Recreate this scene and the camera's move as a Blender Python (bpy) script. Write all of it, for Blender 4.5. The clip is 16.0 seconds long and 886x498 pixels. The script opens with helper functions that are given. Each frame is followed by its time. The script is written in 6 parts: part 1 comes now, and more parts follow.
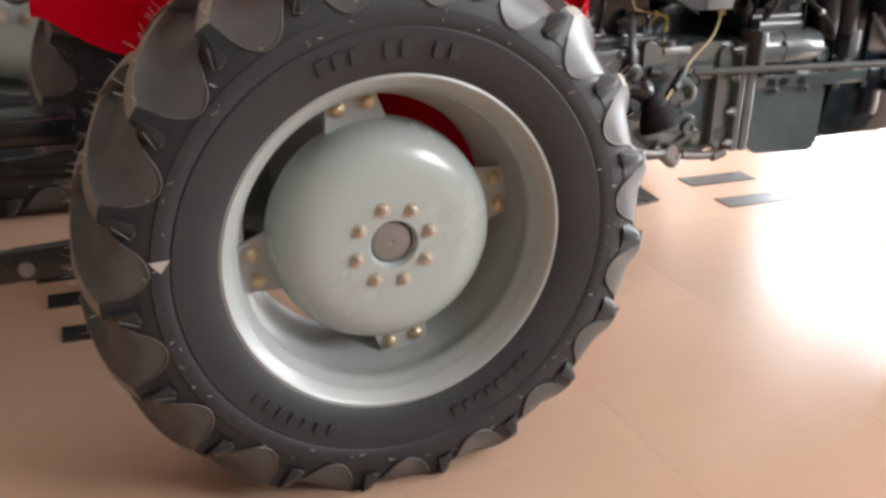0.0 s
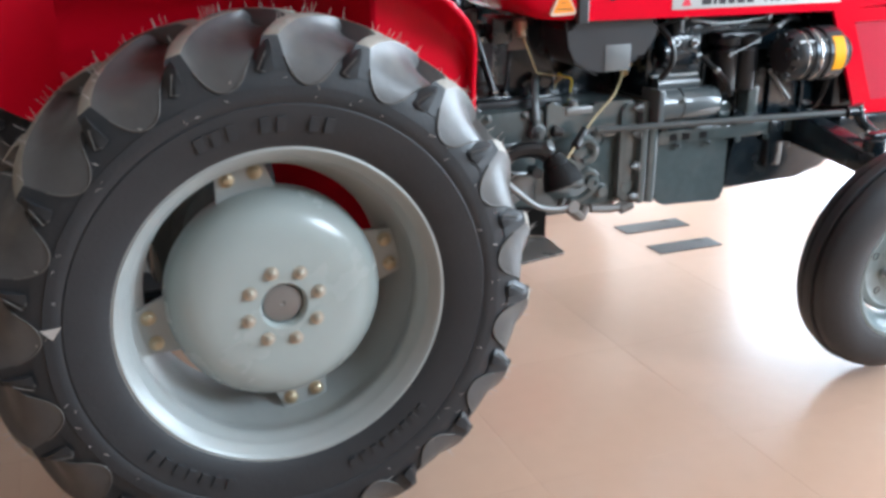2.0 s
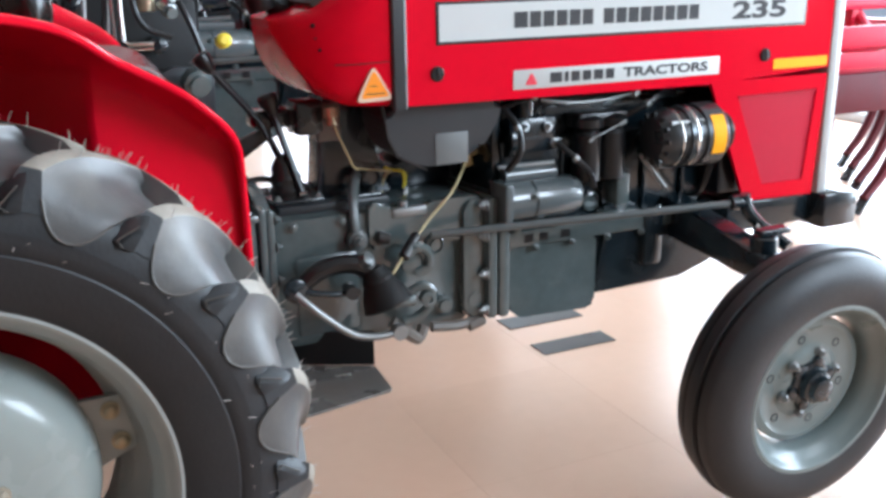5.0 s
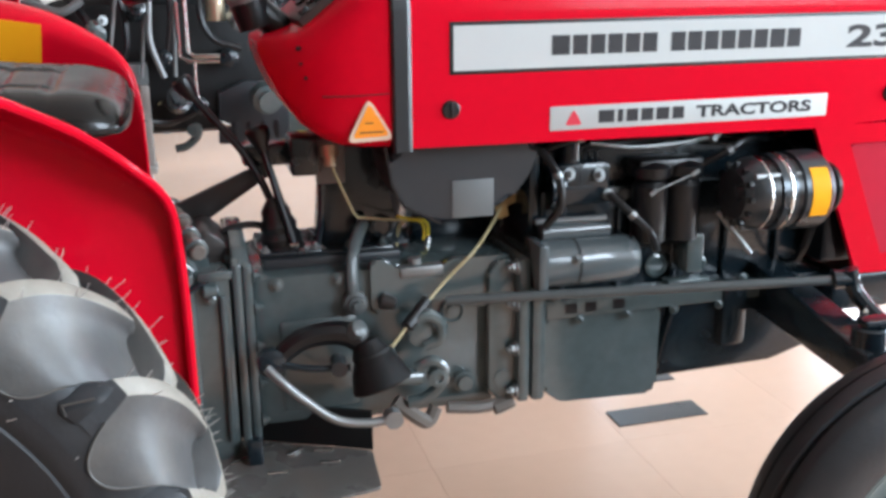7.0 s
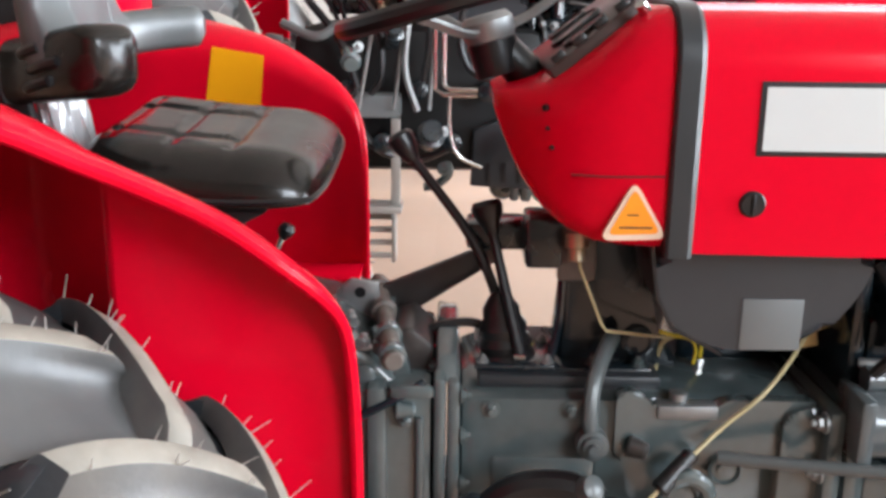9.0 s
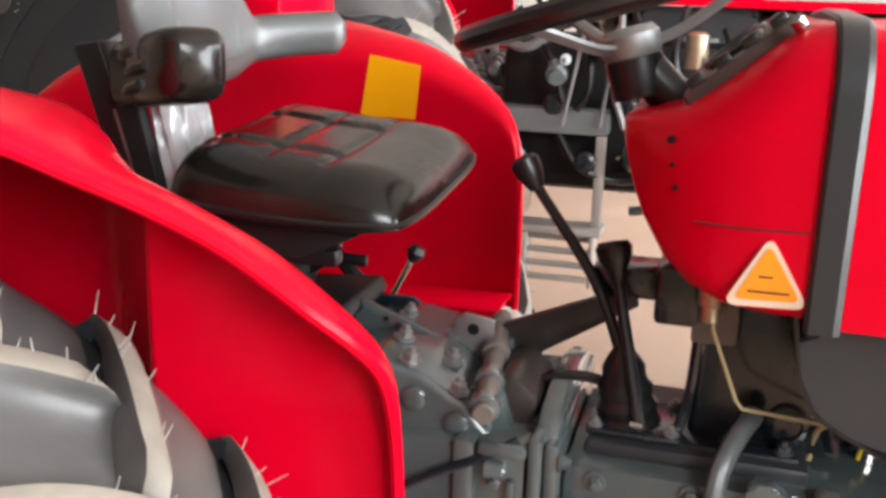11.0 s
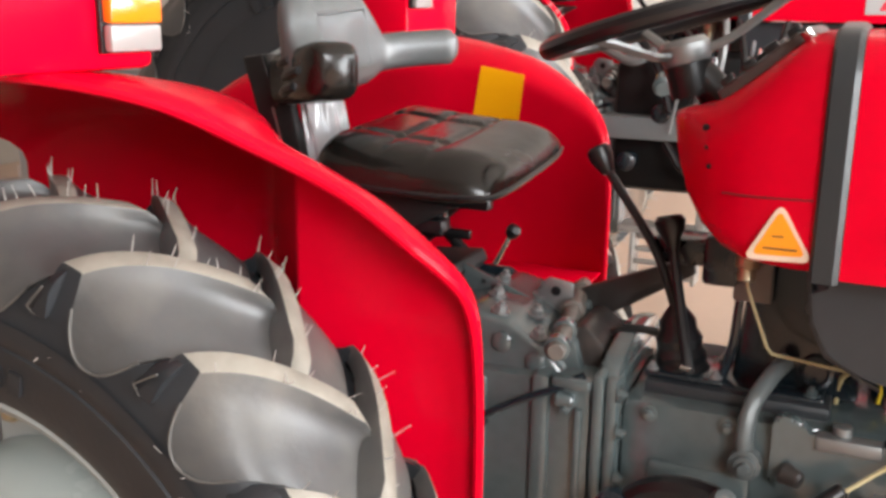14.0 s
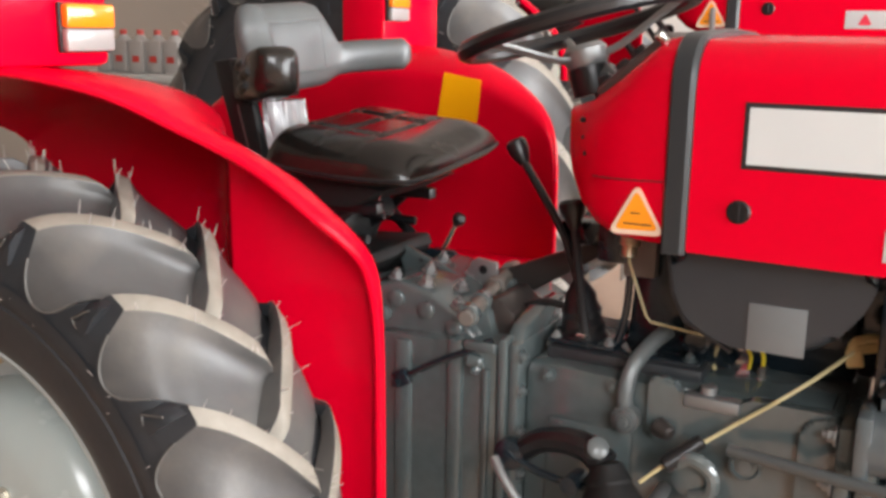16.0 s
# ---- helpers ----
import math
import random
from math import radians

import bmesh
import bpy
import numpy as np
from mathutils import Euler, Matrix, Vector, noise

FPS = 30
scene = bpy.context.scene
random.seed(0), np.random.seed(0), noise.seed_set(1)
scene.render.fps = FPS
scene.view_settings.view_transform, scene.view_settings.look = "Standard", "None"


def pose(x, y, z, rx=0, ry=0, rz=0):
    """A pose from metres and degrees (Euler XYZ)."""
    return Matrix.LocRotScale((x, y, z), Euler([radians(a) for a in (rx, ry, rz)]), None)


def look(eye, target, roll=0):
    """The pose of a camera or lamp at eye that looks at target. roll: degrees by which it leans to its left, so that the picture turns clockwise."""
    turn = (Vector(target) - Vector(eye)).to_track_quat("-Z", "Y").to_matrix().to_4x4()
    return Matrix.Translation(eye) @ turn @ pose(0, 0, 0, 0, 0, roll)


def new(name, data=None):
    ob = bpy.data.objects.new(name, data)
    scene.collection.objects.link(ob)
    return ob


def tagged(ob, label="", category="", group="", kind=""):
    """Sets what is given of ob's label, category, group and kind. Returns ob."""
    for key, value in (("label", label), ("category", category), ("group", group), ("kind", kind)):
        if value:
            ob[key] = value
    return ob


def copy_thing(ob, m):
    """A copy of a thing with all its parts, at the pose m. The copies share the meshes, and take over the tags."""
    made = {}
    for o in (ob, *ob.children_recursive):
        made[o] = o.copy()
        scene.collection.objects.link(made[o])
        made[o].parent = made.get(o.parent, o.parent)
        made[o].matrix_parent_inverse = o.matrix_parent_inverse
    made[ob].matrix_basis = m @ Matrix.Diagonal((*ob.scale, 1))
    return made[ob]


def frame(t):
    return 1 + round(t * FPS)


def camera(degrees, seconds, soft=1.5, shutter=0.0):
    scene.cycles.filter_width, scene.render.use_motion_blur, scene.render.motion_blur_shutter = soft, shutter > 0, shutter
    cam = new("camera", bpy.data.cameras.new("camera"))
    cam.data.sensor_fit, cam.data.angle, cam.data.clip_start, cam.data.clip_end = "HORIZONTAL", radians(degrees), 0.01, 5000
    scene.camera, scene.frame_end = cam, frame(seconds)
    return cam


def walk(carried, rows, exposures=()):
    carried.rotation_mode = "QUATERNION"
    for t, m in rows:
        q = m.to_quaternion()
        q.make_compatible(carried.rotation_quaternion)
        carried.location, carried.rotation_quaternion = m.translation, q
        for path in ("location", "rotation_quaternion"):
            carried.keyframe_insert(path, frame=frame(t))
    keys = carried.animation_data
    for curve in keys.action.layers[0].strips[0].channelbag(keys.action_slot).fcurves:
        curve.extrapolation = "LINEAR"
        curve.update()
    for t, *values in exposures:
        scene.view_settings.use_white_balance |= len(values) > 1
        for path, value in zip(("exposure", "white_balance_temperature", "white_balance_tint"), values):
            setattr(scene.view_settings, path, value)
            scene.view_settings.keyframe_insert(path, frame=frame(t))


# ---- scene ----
cam = camera(49.3, 16.0, soft=3.3)
PATH = [
    (0, (-0.576, -2.445, 1.283), (0.111, -0.728, 0.523), 1.1),
    (0.5, (-0.586, -2.514, 1.296), (0.097, -0.798, 0.528), 1.0),
    (1, (-0.568, -2.574, 1.328), (0.111, -0.849, 0.578), 0.6),
    (1.5, (-0.52, -2.606, 1.348), (0.167, -0.866, 0.638), 0.2),
    (2, (-0.395, -2.619, 1.357), (0.31, -0.874, 0.682), -0.2),
    (2.5, (-0.256, -2.599, 1.359), (0.483, -0.858, 0.707), -0.3),
    (3, (-0.11, -2.585, 1.372), (0.661, -0.848, 0.747), -0.6),
    (3.5, (-0.026, -2.551, 1.373), (0.78, -0.821, 0.775), -0.7),
    (4, (0.03, -2.457, 1.367), (0.863, -0.735, 0.784), -0.7),
    (4.2, (0.05, -2.407, 1.362), (0.892, -0.687, 0.787), -0.8),
    (6.3, (0.419, -2.067, 1.402), (1.066, -0.272, 0.803), -0.6),
    (6.5, (0.482, -2.039, 1.355), (1.092, -0.218, 0.799), -0.7),
    (7, (0.568, -1.964, 1.378), (1.088, -0.118, 0.809), -0.5),
    (7.5, (0.591, -1.86, 1.367), (1.022, 0.012, 0.81), 0.1),
    (8, (0.615, -1.711, 1.371), (0.91, 0.193, 0.833), 0.3),
    (8.5, (0.638, -1.591, 1.385), (0.806, 0.329, 0.849), 0.7),
    (9, (0.673, -1.486, 1.386), (0.661, 0.444, 0.861), 0.7),
    (9.2, (0.704, -1.449, 1.38), (0.619, 0.481, 0.862), 0.9),
    (11.3, (0.858, -1.299, 1.385), (0.28, 0.546, 0.873), 1.4),
    (11.5, (0.863, -1.324, 1.383), (0.253, 0.511, 0.874), 1.2),
    (12, (0.886, -1.405, 1.384), (0.221, 0.412, 0.88), 1.1),
    (12.5, (0.911, -1.471, 1.38), (0.218, 0.336, 0.879), 1.0),
    (13, (0.937, -1.525, 1.376), (0.212, 0.272, 0.88), 0.9),
    (13.5, (0.967, -1.551, 1.377), (0.211, 0.234, 0.886), 0.7),
    (14, (1.016, -1.575, 1.387), (0.225, 0.197, 0.905), 0.8),
    (14.5, (1.088, -1.594, 1.391), (0.258, 0.165, 0.924), 0.7),
    (15, (1.197, -1.62, 1.381), (0.33, 0.124, 0.924), 0.7),
    (15.5, (1.281, -1.643, 1.371), (0.387, 0.088, 0.918), 0.8),
    (16, (1.34, -1.672, 1.372), (0.418, 0.046, 0.926), 0.8),
]
walk(cam, [(t, look(eye, target, roll)) for t, eye, target, roll in PATH],
     exposures=[(0.0, 0.70, 6500, 12), (1.0, 0.70, 5900, 7), (2.5, 0.66, 5450, 4), (4.0, 0.54, 5500, 5), (7.0, 0.48, 5600, 5), (9.0, 0.68, 6050, 9), (12.0, 0.74, 6600, 11), (14.5, 0.68, 6600, 11), (16.0, 0.58, 6650, 12)])

# ---- world, sun and large lights ----
world = bpy.data.worlds.new("sky")
scene.world = world
world.use_nodes = True
sky = world.node_tree.nodes.new("ShaderNodeTexSky")
sky.sky_type = "NISHITA"
sky.sun_disc = False
sky.sun_elevation = radians(48)
sky.sun_rotation = radians(60)
background = world.node_tree.nodes["Background"]
background.inputs[1].default_value = 0.12
world.node_tree.links.new(sky.outputs[0], background.inputs[0])

sun = new("sun", bpy.data.lights.new("sun", "SUN"))
sun.data.energy, sun.data.angle, sun.data.color = 0.9, radians(2.0), (1.0, 0.95, 0.88)
sun.matrix_world = look((8, 5, 9), (0, 0, 0))


def window_light(name, eye, target, width, height, power, colour=(1.0, 0.98, 0.95)):
    lamp = new(name, bpy.data.lights.new(name, "AREA"))
    lamp.data.shape, lamp.data.size, lamp.data.size_y = "RECTANGLE", width, height
    lamp.data.energy, lamp.data.color = power, colour
    lamp.matrix_world = look(eye, target)
    return lamp


window_light("front_window_light", (6.75, 1.5, 1.75), (0, 1.5, 1.4), 8.4, 3.0, 1020, (0.93, 0.97, 1.0))
# no window is seen here; added high up to light the near side
window_light("side_window_light", (5.05, -5.70, 3.60), (2.0, 0, 0.9), 2.6, 2.5, 300, (0.95, 0.98, 1.0))
window_light("back_window_light", (3.65, 6.75, 1.75), (3.5, 0, 1.0), 2.4, 3.0, 90, (0.93, 0.97, 1.0))

# ---- materials ----
def material(name, base, rough=0.5, metal=0.0, coat=0.0, grain=0.0, grain_size=40.0, bump=0.0, bump_size=60.0,
             dirt=0.0, dirt_colour=(0.25, 0.22, 0.19), dirt_size=5.0, spread=0.0, rough_spread=0.1, spec=0.5, edge=(0.5, 0.75), world_space=False, broad_detail=4):
    """A surface with fine grain, larger stains and relief, in metres of the object's own space."""
    m = bpy.data.materials.new(name)
    m.use_nodes = True
    t = m.node_tree
    n, l = t.nodes, t.links
    bsdf = n["Principled BSDF"]
    where = n.new("ShaderNodeNewGeometry").outputs["Position"] if world_space else n.new("ShaderNodeTexCoord").outputs["Object"]
    fine = n.new("ShaderNodeTexNoise")
    fine.inputs["Scale"].default_value, fine.inputs["Detail"].default_value = grain_size, 6
    l.new(where, fine.inputs["Vector"])
    broad = n.new("ShaderNodeTexNoise")
    broad.inputs["Scale"].default_value, broad.inputs["Detail"].default_value = dirt_size, broad_detail
    l.new(where, broad.inputs["Vector"])
    lift = n.new("ShaderNodeMapRange")
    lift.inputs["To Min"].default_value, lift.inputs["To Max"].default_value = 1 - grain, 1 + grain
    l.new(fine.outputs["Fac"], lift.inputs["Value"])
    shade = n.new("ShaderNodeMix")
    shade.data_type, shade.blend_type = "RGBA", "MULTIPLY"
    shade.inputs["Factor"].default_value = 1.0
    shade.inputs["A"].default_value = (*base, 1)
    l.new(lift.outputs[0], shade.inputs["B"])
    last = shade.outputs["Result"]
    if spread:
        info = n.new("ShaderNodeObjectInfo")
        each = n.new("ShaderNodeMapRange")
        each.inputs["To Min"].default_value, each.inputs["To Max"].default_value = 1 - spread, 1 + spread
        l.new(info.outputs["Random"], each.inputs["Value"])
        vary = n.new("ShaderNodeMix")
        vary.data_type, vary.blend_type = "RGBA", "MULTIPLY"
        vary.inputs["Factor"].default_value = 1.0
        l.new(last, vary.inputs["A"])
        l.new(each.outputs[0], vary.inputs["B"])
        last = vary.outputs["Result"]
    if dirt:
        mask = n.new("ShaderNodeMapRange")
        mask.inputs["From Min"].default_value, mask.inputs["From Max"].default_value = edge
        mask.inputs["To Max"].default_value = dirt
        l.new(broad.outputs["Fac"], mask.inputs["Value"])
        soil = n.new("ShaderNodeMix")
        soil.data_type = "RGBA"
        soil.inputs["B"].default_value = (*dirt_colour, 1)
        l.new(mask.outputs[0], soil.inputs["Factor"])
        l.new(last, soil.inputs["A"])
        last = soil.outputs["Result"]
    l.new(last, bsdf.inputs["Base Color"])
    bsdf.inputs["Specular IOR Level"].default_value = spec
    gloss = n.new("ShaderNodeMapRange")
    gloss.inputs["To Min"].default_value = max(0.02, rough - rough_spread)
    gloss.inputs["To Max"].default_value = min(1.0, rough + rough_spread)
    l.new(broad.outputs["Fac"], gloss.inputs["Value"])
    l.new(gloss.outputs[0], bsdf.inputs["Roughness"])
    bsdf.inputs["Metallic"].default_value = metal
    bsdf.inputs["Coat Weight"].default_value = coat
    bsdf.inputs["Coat Roughness"].default_value = 0.08
    if bump:
        rough_tex = n.new("ShaderNodeTexNoise")
        rough_tex.inputs["Scale"].default_value, rough_tex.inputs["Detail"].default_value = bump_size, 5
        l.new(where, rough_tex.inputs["Vector"])
        relief = n.new("ShaderNodeBump")
        relief.inputs["Strength"].default_value, relief.inputs["Distance"].default_value = bump, 0.004
        l.new(rough_tex.outputs["Fac"], relief.inputs["Height"])
        l.new(relief.outputs[0], bsdf.inputs["Normal"])
    return m


RED = material("red_paint", (0.66, 0.0007, 0.018), 0.24, coat=0.06, grain=0.03, bump=0.03, bump_size=25, dirt=0.06, dirt_colour=(0.5, 0.004, 0.022), spec=0.07)
RED_DULL = material("red_plough_paint", (0.46, 0.004, 0.03), 0.40, spec=0.2, grain=0.08, bump=0.08, dirt=0.15, dirt_colour=(0.3, 0.02, 0.04))
MAROON = material("dark_red_tine_paint", (0.075, 0.005, 0.010), 0.55, spec=0.2, grain=0.1, bump=0.1, dirt=0.3, dirt_colour=(0.05, 0.03, 0.03))
FRONT_DISC = material("front_disc_paint", (0.165, 0.200, 0.198), 0.30, coat=0.25, grain=0.05, bump=0.06, dirt=0.3, dirt_colour=(0.13, 0.15, 0.155), dirt_size=9)
RUBBER = material("tyre_rubber", (0.023, 0.0255, 0.029), 0.50, grain=0.14, grain_size=30, bump=0.15, bump_size=120, dirt=0.45, dirt_colour=(0.035, 0.035, 0.036), dirt_size=4)
LUG = material("tread_rubber", (0.082, 0.081, 0.080), 0.40, spec=0.55, grain=0.22, grain_size=25, bump=0.18, bump_size=55, dirt=0.6, dirt_colour=(0.160, 0.146, 0.127), dirt_size=9)
CREST = material("scuffed_lug_rubber", (0.27, 0.245, 0.205), 0.55, grain=0.25, grain_size=35, bump=0.2, bump_size=70, dirt=0.6, dirt_colour=(0.16, 0.145, 0.12), dirt_size=12)
RIDGE = material("scuffed_rubber", (0.105, 0.10, 0.092), 0.5, grain=0.2, grain_size=60, dirt=0.6, dirt_colour=(0.11, 0.10, 0.09), dirt_size=14)
HAIR = material("rubber_hair", (0.45, 0.42, 0.39), 0.5)
RIM = material("rim_paint", (0.37, 0.395, 0.385), 0.40, metal=0.15, coat=0.08, grain=0.05, bump=0.05, dirt=0.15, dirt_colour=(0.22, 0.20, 0.18), dirt_size=6)
DISC = material("disc_paint", (0.40, 0.455, 0.44), 0.26, coat=0.3, grain=0.03, bump=0.05, bump_size=70, dirt=0.10, dirt_colour=(0.33, 0.34, 0.32))
CASTING = material("engine_paint", (0.077, 0.099, 0.101), 0.20, coat=0.6, grain=0.18, bump=0.30, bump_size=22, dirt=0.5, dirt_colour=(0.105, 0.119, 0.117), dirt_size=11, rough_spread=0.13, spec=0.7)
# far darker than engine_paint; engine block, pedestal, axle and linkages
DARK_CASTING = material("near_black_casting", (0.008, 0.0148, 0.0205), 0.24, coat=0.4, grain=0.2, bump=0.18, bump_size=45, dirt=0.4, dirt_colour=(0.022, 0.024, 0.024), dirt_size=11, rough_spread=0.14)
TANK = material("tank_paint", (0.026, 0.030, 0.034), 0.38, grain=0.06, bump=0.05, dirt=0.2, dirt_colour=(0.05, 0.047, 0.044))
BLACK = material("black_plastic", (0.008, 0.008, 0.009), 0.32, grain=0.1, bump=0.08, dirt=0.1, dirt_colour=(0.03, 0.028, 0.026))
VINYL = material("black_vinyl", (0.008, 0.007, 0.006), 0.24, coat=0.15, grain=0.12, bump=0.25, bump_size=28, dirt=0.45, dirt_colour=(0.022, 0.017, 0.013), dirt_size=9, spec=0.36)
MATT_BLACK = material("matt_black_paint", (0.008, 0.008, 0.008), 0.60, grain=0.1, bump=0.1, spec=0.3)
# black vinyl; its window sheen is put into the grey base
PAD = material("sheen_coloured_vinyl", (0.080, 0.089, 0.090), 0.42, coat=0.15, grain=0.08, bump=0.06, bump_size=120, dirt=0.3, dirt_colour=(0.085, 0.085, 0.083), dirt_size=6, spec=0.8)
PLATE = material("dusty_plate_paint", (0.13, 0.122, 0.112), 0.28, coat=0.3, grain=0.15, bump=0.1, dirt=0.5, dirt_colour=(0.17, 0.13, 0.10), dirt_size=8)
STRIP = material("grey_rubber_strip", (0.022, 0.025, 0.027), 0.36, grain=0.05, bump=0.05)
CHROME = material("bright_steel", (0.62, 0.61, 0.58), 0.22, metal=1.0, grain=0.05, dirt=0.2, dirt_colour=(0.3, 0.27, 0.22))
LINK = material("grey_link_paint", (0.085, 0.095, 0.095), 0.34, coat=0.2, grain=0.1, bump=0.1, dirt=0.3, dirt_colour=(0.06, 0.06, 0.06), dirt_size=14)
STARTER = material("starter_paint", (0.085, 0.10, 0.105), 0.24, coat=0.5, grain=0.1, bump=0.2, bump_size=25, dirt=0.4, dirt_colour=(0.06, 0.065, 0.065), dirt_size=14)
STEEL = material("dull_steel", (0.30, 0.31, 0.31), 0.42, metal=0.7, grain=0.1, bump=0.1, dirt=0.3, dirt_colour=(0.15, 0.13, 0.11))
BRASS = material("yellow_zinc", (0.52, 0.45, 0.31), 0.34, metal=0.7, grain=0.1, dirt=0.5, dirt_colour=(0.5, 0.30, 0.13), dirt_size=30)
PALE_ZINC = material("pale_zinc", (0.56, 0.53, 0.45), 0.34, metal=0.6, grain=0.1, dirt=0.5, dirt_colour=(0.42, 0.34, 0.24), dirt_size=30)
WHITE = material("white_decal", (0.56, 0.585, 0.575), 0.40, grain=0.02, dirt=0.15, dirt_colour=(0.5, 0.51, 0.5), spec=0.3)
INK = material("black_print", (0.022, 0.022, 0.025), 0.4)
ORANGE = material("orange_reflector", (0.90, 0.30, 0.012), 0.35, grain=0.05, grain_size=200)
AMBER = material("amber_lens", (0.90, 0.22, 0.01), 0.18, coat=0.6)
CLEAR = material("white_lens", (0.28, 0.262, 0.25), 0.35, coat=0.5)
YELLOW = material("yellow_sticker", (1.0, 0.43, 0.002), 0.55, grain=0.03, spec=0.15)
WIRE = material("yellow_wire", (0.75, 0.58, 0.03), 0.4)
CABLE = material("pale_cable", (0.50, 0.42, 0.22), 0.45, grain=0.1)
TAG = material("tan_tag", (0.68, 0.47, 0.20), 0.5, grain=0.1, bump=0.1)
GREY = material("grey_paint", (0.145, 0.155, 0.155), 0.45, grain=0.06, bump=0.06, dirt=0.15)
SILVER = material("alternator_metal", (0.080, 0.088, 0.096), 0.30, metal=0.7, grain=0.15, bump=0.2, dirt=0.4, dirt_colour=(0.05, 0.05, 0.05), dirt_size=14)
RUST = material("brown_primer", (0.15, 0.132, 0.115), 0.42, grain=0.15, bump=0.2, dirt=0.5, dirt_colour=(0.07, 0.065, 0.06), dirt_size=14)
DARK_RUST = material("dark_brown_paint", (0.030, 0.025, 0.023), 0.35, grain=0.15, bump=0.15, dirt=0.3, dirt_colour=(0.06, 0.05, 0.045))
WRAP = material("clear_wrap", (0.42, 0.43, 0.44), 0.15, coat=0.5, bump=0.5, bump_size=18)
# unseen ceiling, dulled to cut bounce light and deepen the blacks
CEILING = material("dulled_ceiling_paint", (0.40, 0.375, 0.345), 0.7, grain=0.03, bump=0.08, dirt=0.1, dirt_colour=(0.36, 0.33, 0.3), dirt_size=1.5)
PLASTER = material("wall_paint", (0.60, 0.57, 0.53), 0.7, grain=0.03, bump=0.08, dirt=0.1, dirt_colour=(0.6, 0.56, 0.5), dirt_size=1.5)
# unseen west and south walls, brown to cut light bounced onto left-facing sides
BROWN_PLASTER = material("bounce_cutting_brown", (0.22, 0.175, 0.14), 0.7, grain=0.03, bump=0.08, dirt=0.1, dirt_colour=(0.18, 0.15, 0.12), dirt_size=1.5)
JOINT = material("floor_joint", (0.55, 0.37, 0.265), 0.4, grain=0.1)
TILE = material("floor_tile", (0.55, 0.365, 0.262), 0.22, grain=0.04, grain_size=18, dirt=0.40, dirt_colour=(0.46, 0.29, 0.19), dirt_size=1.3, edge=(0.3, 0.8), world_space=True, broad_detail=1, spread=0.02, rough_spread=0.06, spec=0.25)
DARK_TILE = material("dark_marble", (0.025, 0.025, 0.026), 0.30, spec=0.22, grain=0.15)
LINING = material("alu_frame", (0.35, 0.35, 0.34), 0.4, metal=0.6)

# ---- shape helpers ----
PLACES = {}
SHIFT = Vector((0, 0, 0))


def part(name, bm, mat, parent=None, label="", smooth=35):
    """Links a bmesh, modelled in world metres, as one mesh object with its origin in its middle."""
    bmesh.ops.recalc_face_normals(bm, faces=bm.faces[:])
    lo = Vector([min(v.co[i] for v in bm.verts) for i in range(3)])
    hi = Vector([max(v.co[i] for v in bm.verts) for i in range(3)])
    mid = (lo + hi) / 2
    for v in bm.verts:
        v.co -= mid
    mid = mid + SHIFT
    me = bpy.data.meshes.new(name)
    bm.to_mesh(me)
    bm.free()
    me.materials.append(mat)
    for p in me.polygons:
        p.use_smooth = smooth > 0
    if smooth:
        me.set_sharp_from_angle(angle=radians(smooth))
    ob = new(name, me)
    ob.location = mid - (PLACES[parent.name] if parent else Vector())
    ob.parent = parent
    PLACES[ob.name] = mid
    if label:
        tagged(ob, label)
    return ob


def anchor(name, place, label, category, group=""):
    ob = new(name)
    ob.empty_display_size = 0.1
    ob.location = place
    PLACES[ob.name] = Vector(place)
    return tagged(ob, label, category, group)


def B():
    return bmesh.new()


def box(bm, lo, hi, bev=0.0, rot=None, seg=2):
    c = [(a + b) / 2 for a, b in zip(lo, hi)]
    s = [abs(b - a) for a, b in zip(lo, hi)]
    m = Matrix.Translation(c) @ (rot.to_4x4() if rot else Matrix.Identity(4)) @ Matrix.Diagonal((*s, 1))
    vs = bmesh.ops.create_cube(bm, size=1, matrix=m)["verts"]
    if bev:
        es = list({e for v in vs for e in v.link_edges})
        bmesh.ops.bevel(bm, geom=es, offset=bev, segments=seg, profile=0.5, affect="EDGES")
    return bm


def turn(rx=0, ry=0, rz=0):
    return Euler([radians(a) for a in (rx, ry, rz)]).to_matrix()


def frame_of(axis):
    w = Vector(axis).normalized()
    u = w.orthogonal().normalized()
    if abs(w.z) < 0.95:
        u = Vector((0, 0, 1)).cross(w).normalized()
    return u, w.cross(u), w


def rings(bm, loops, closed=True, cap0=True, cap1=True):
    rows = [[bm.verts.new(p) for p in loop] for loop in loops]
    n = len(rows[0])
    for a, b in zip(rows, rows[1:]):
        for i in range(n if closed else n - 1):
            j = (i + 1) % n
            bm.faces.new((a[i], a[j], b[j], b[i]))
    if closed and cap0:
        bm.faces.new(rows[0][::-1])
    if closed and cap1:
        bm.faces.new(rows[-1])
    return rows


def lathe(bm, profile, origin, axis, n=40, caps=(True, True), a0=0.0):
    """profile: rows of (distance along the axis, radius)."""
    u, v, w = frame_of(axis)
    o = Vector(origin)
    loops = []
    for d, r in profile:
        loops.append([o + w * d + (u * math.cos(a0 + 2 * math.pi * i / n) + v * math.sin(a0 + 2 * math.pi * i / n)) * max(r, 1e-4) for i in range(n)])
    rings(bm, loops, True, caps[0], caps[1])
    return bm


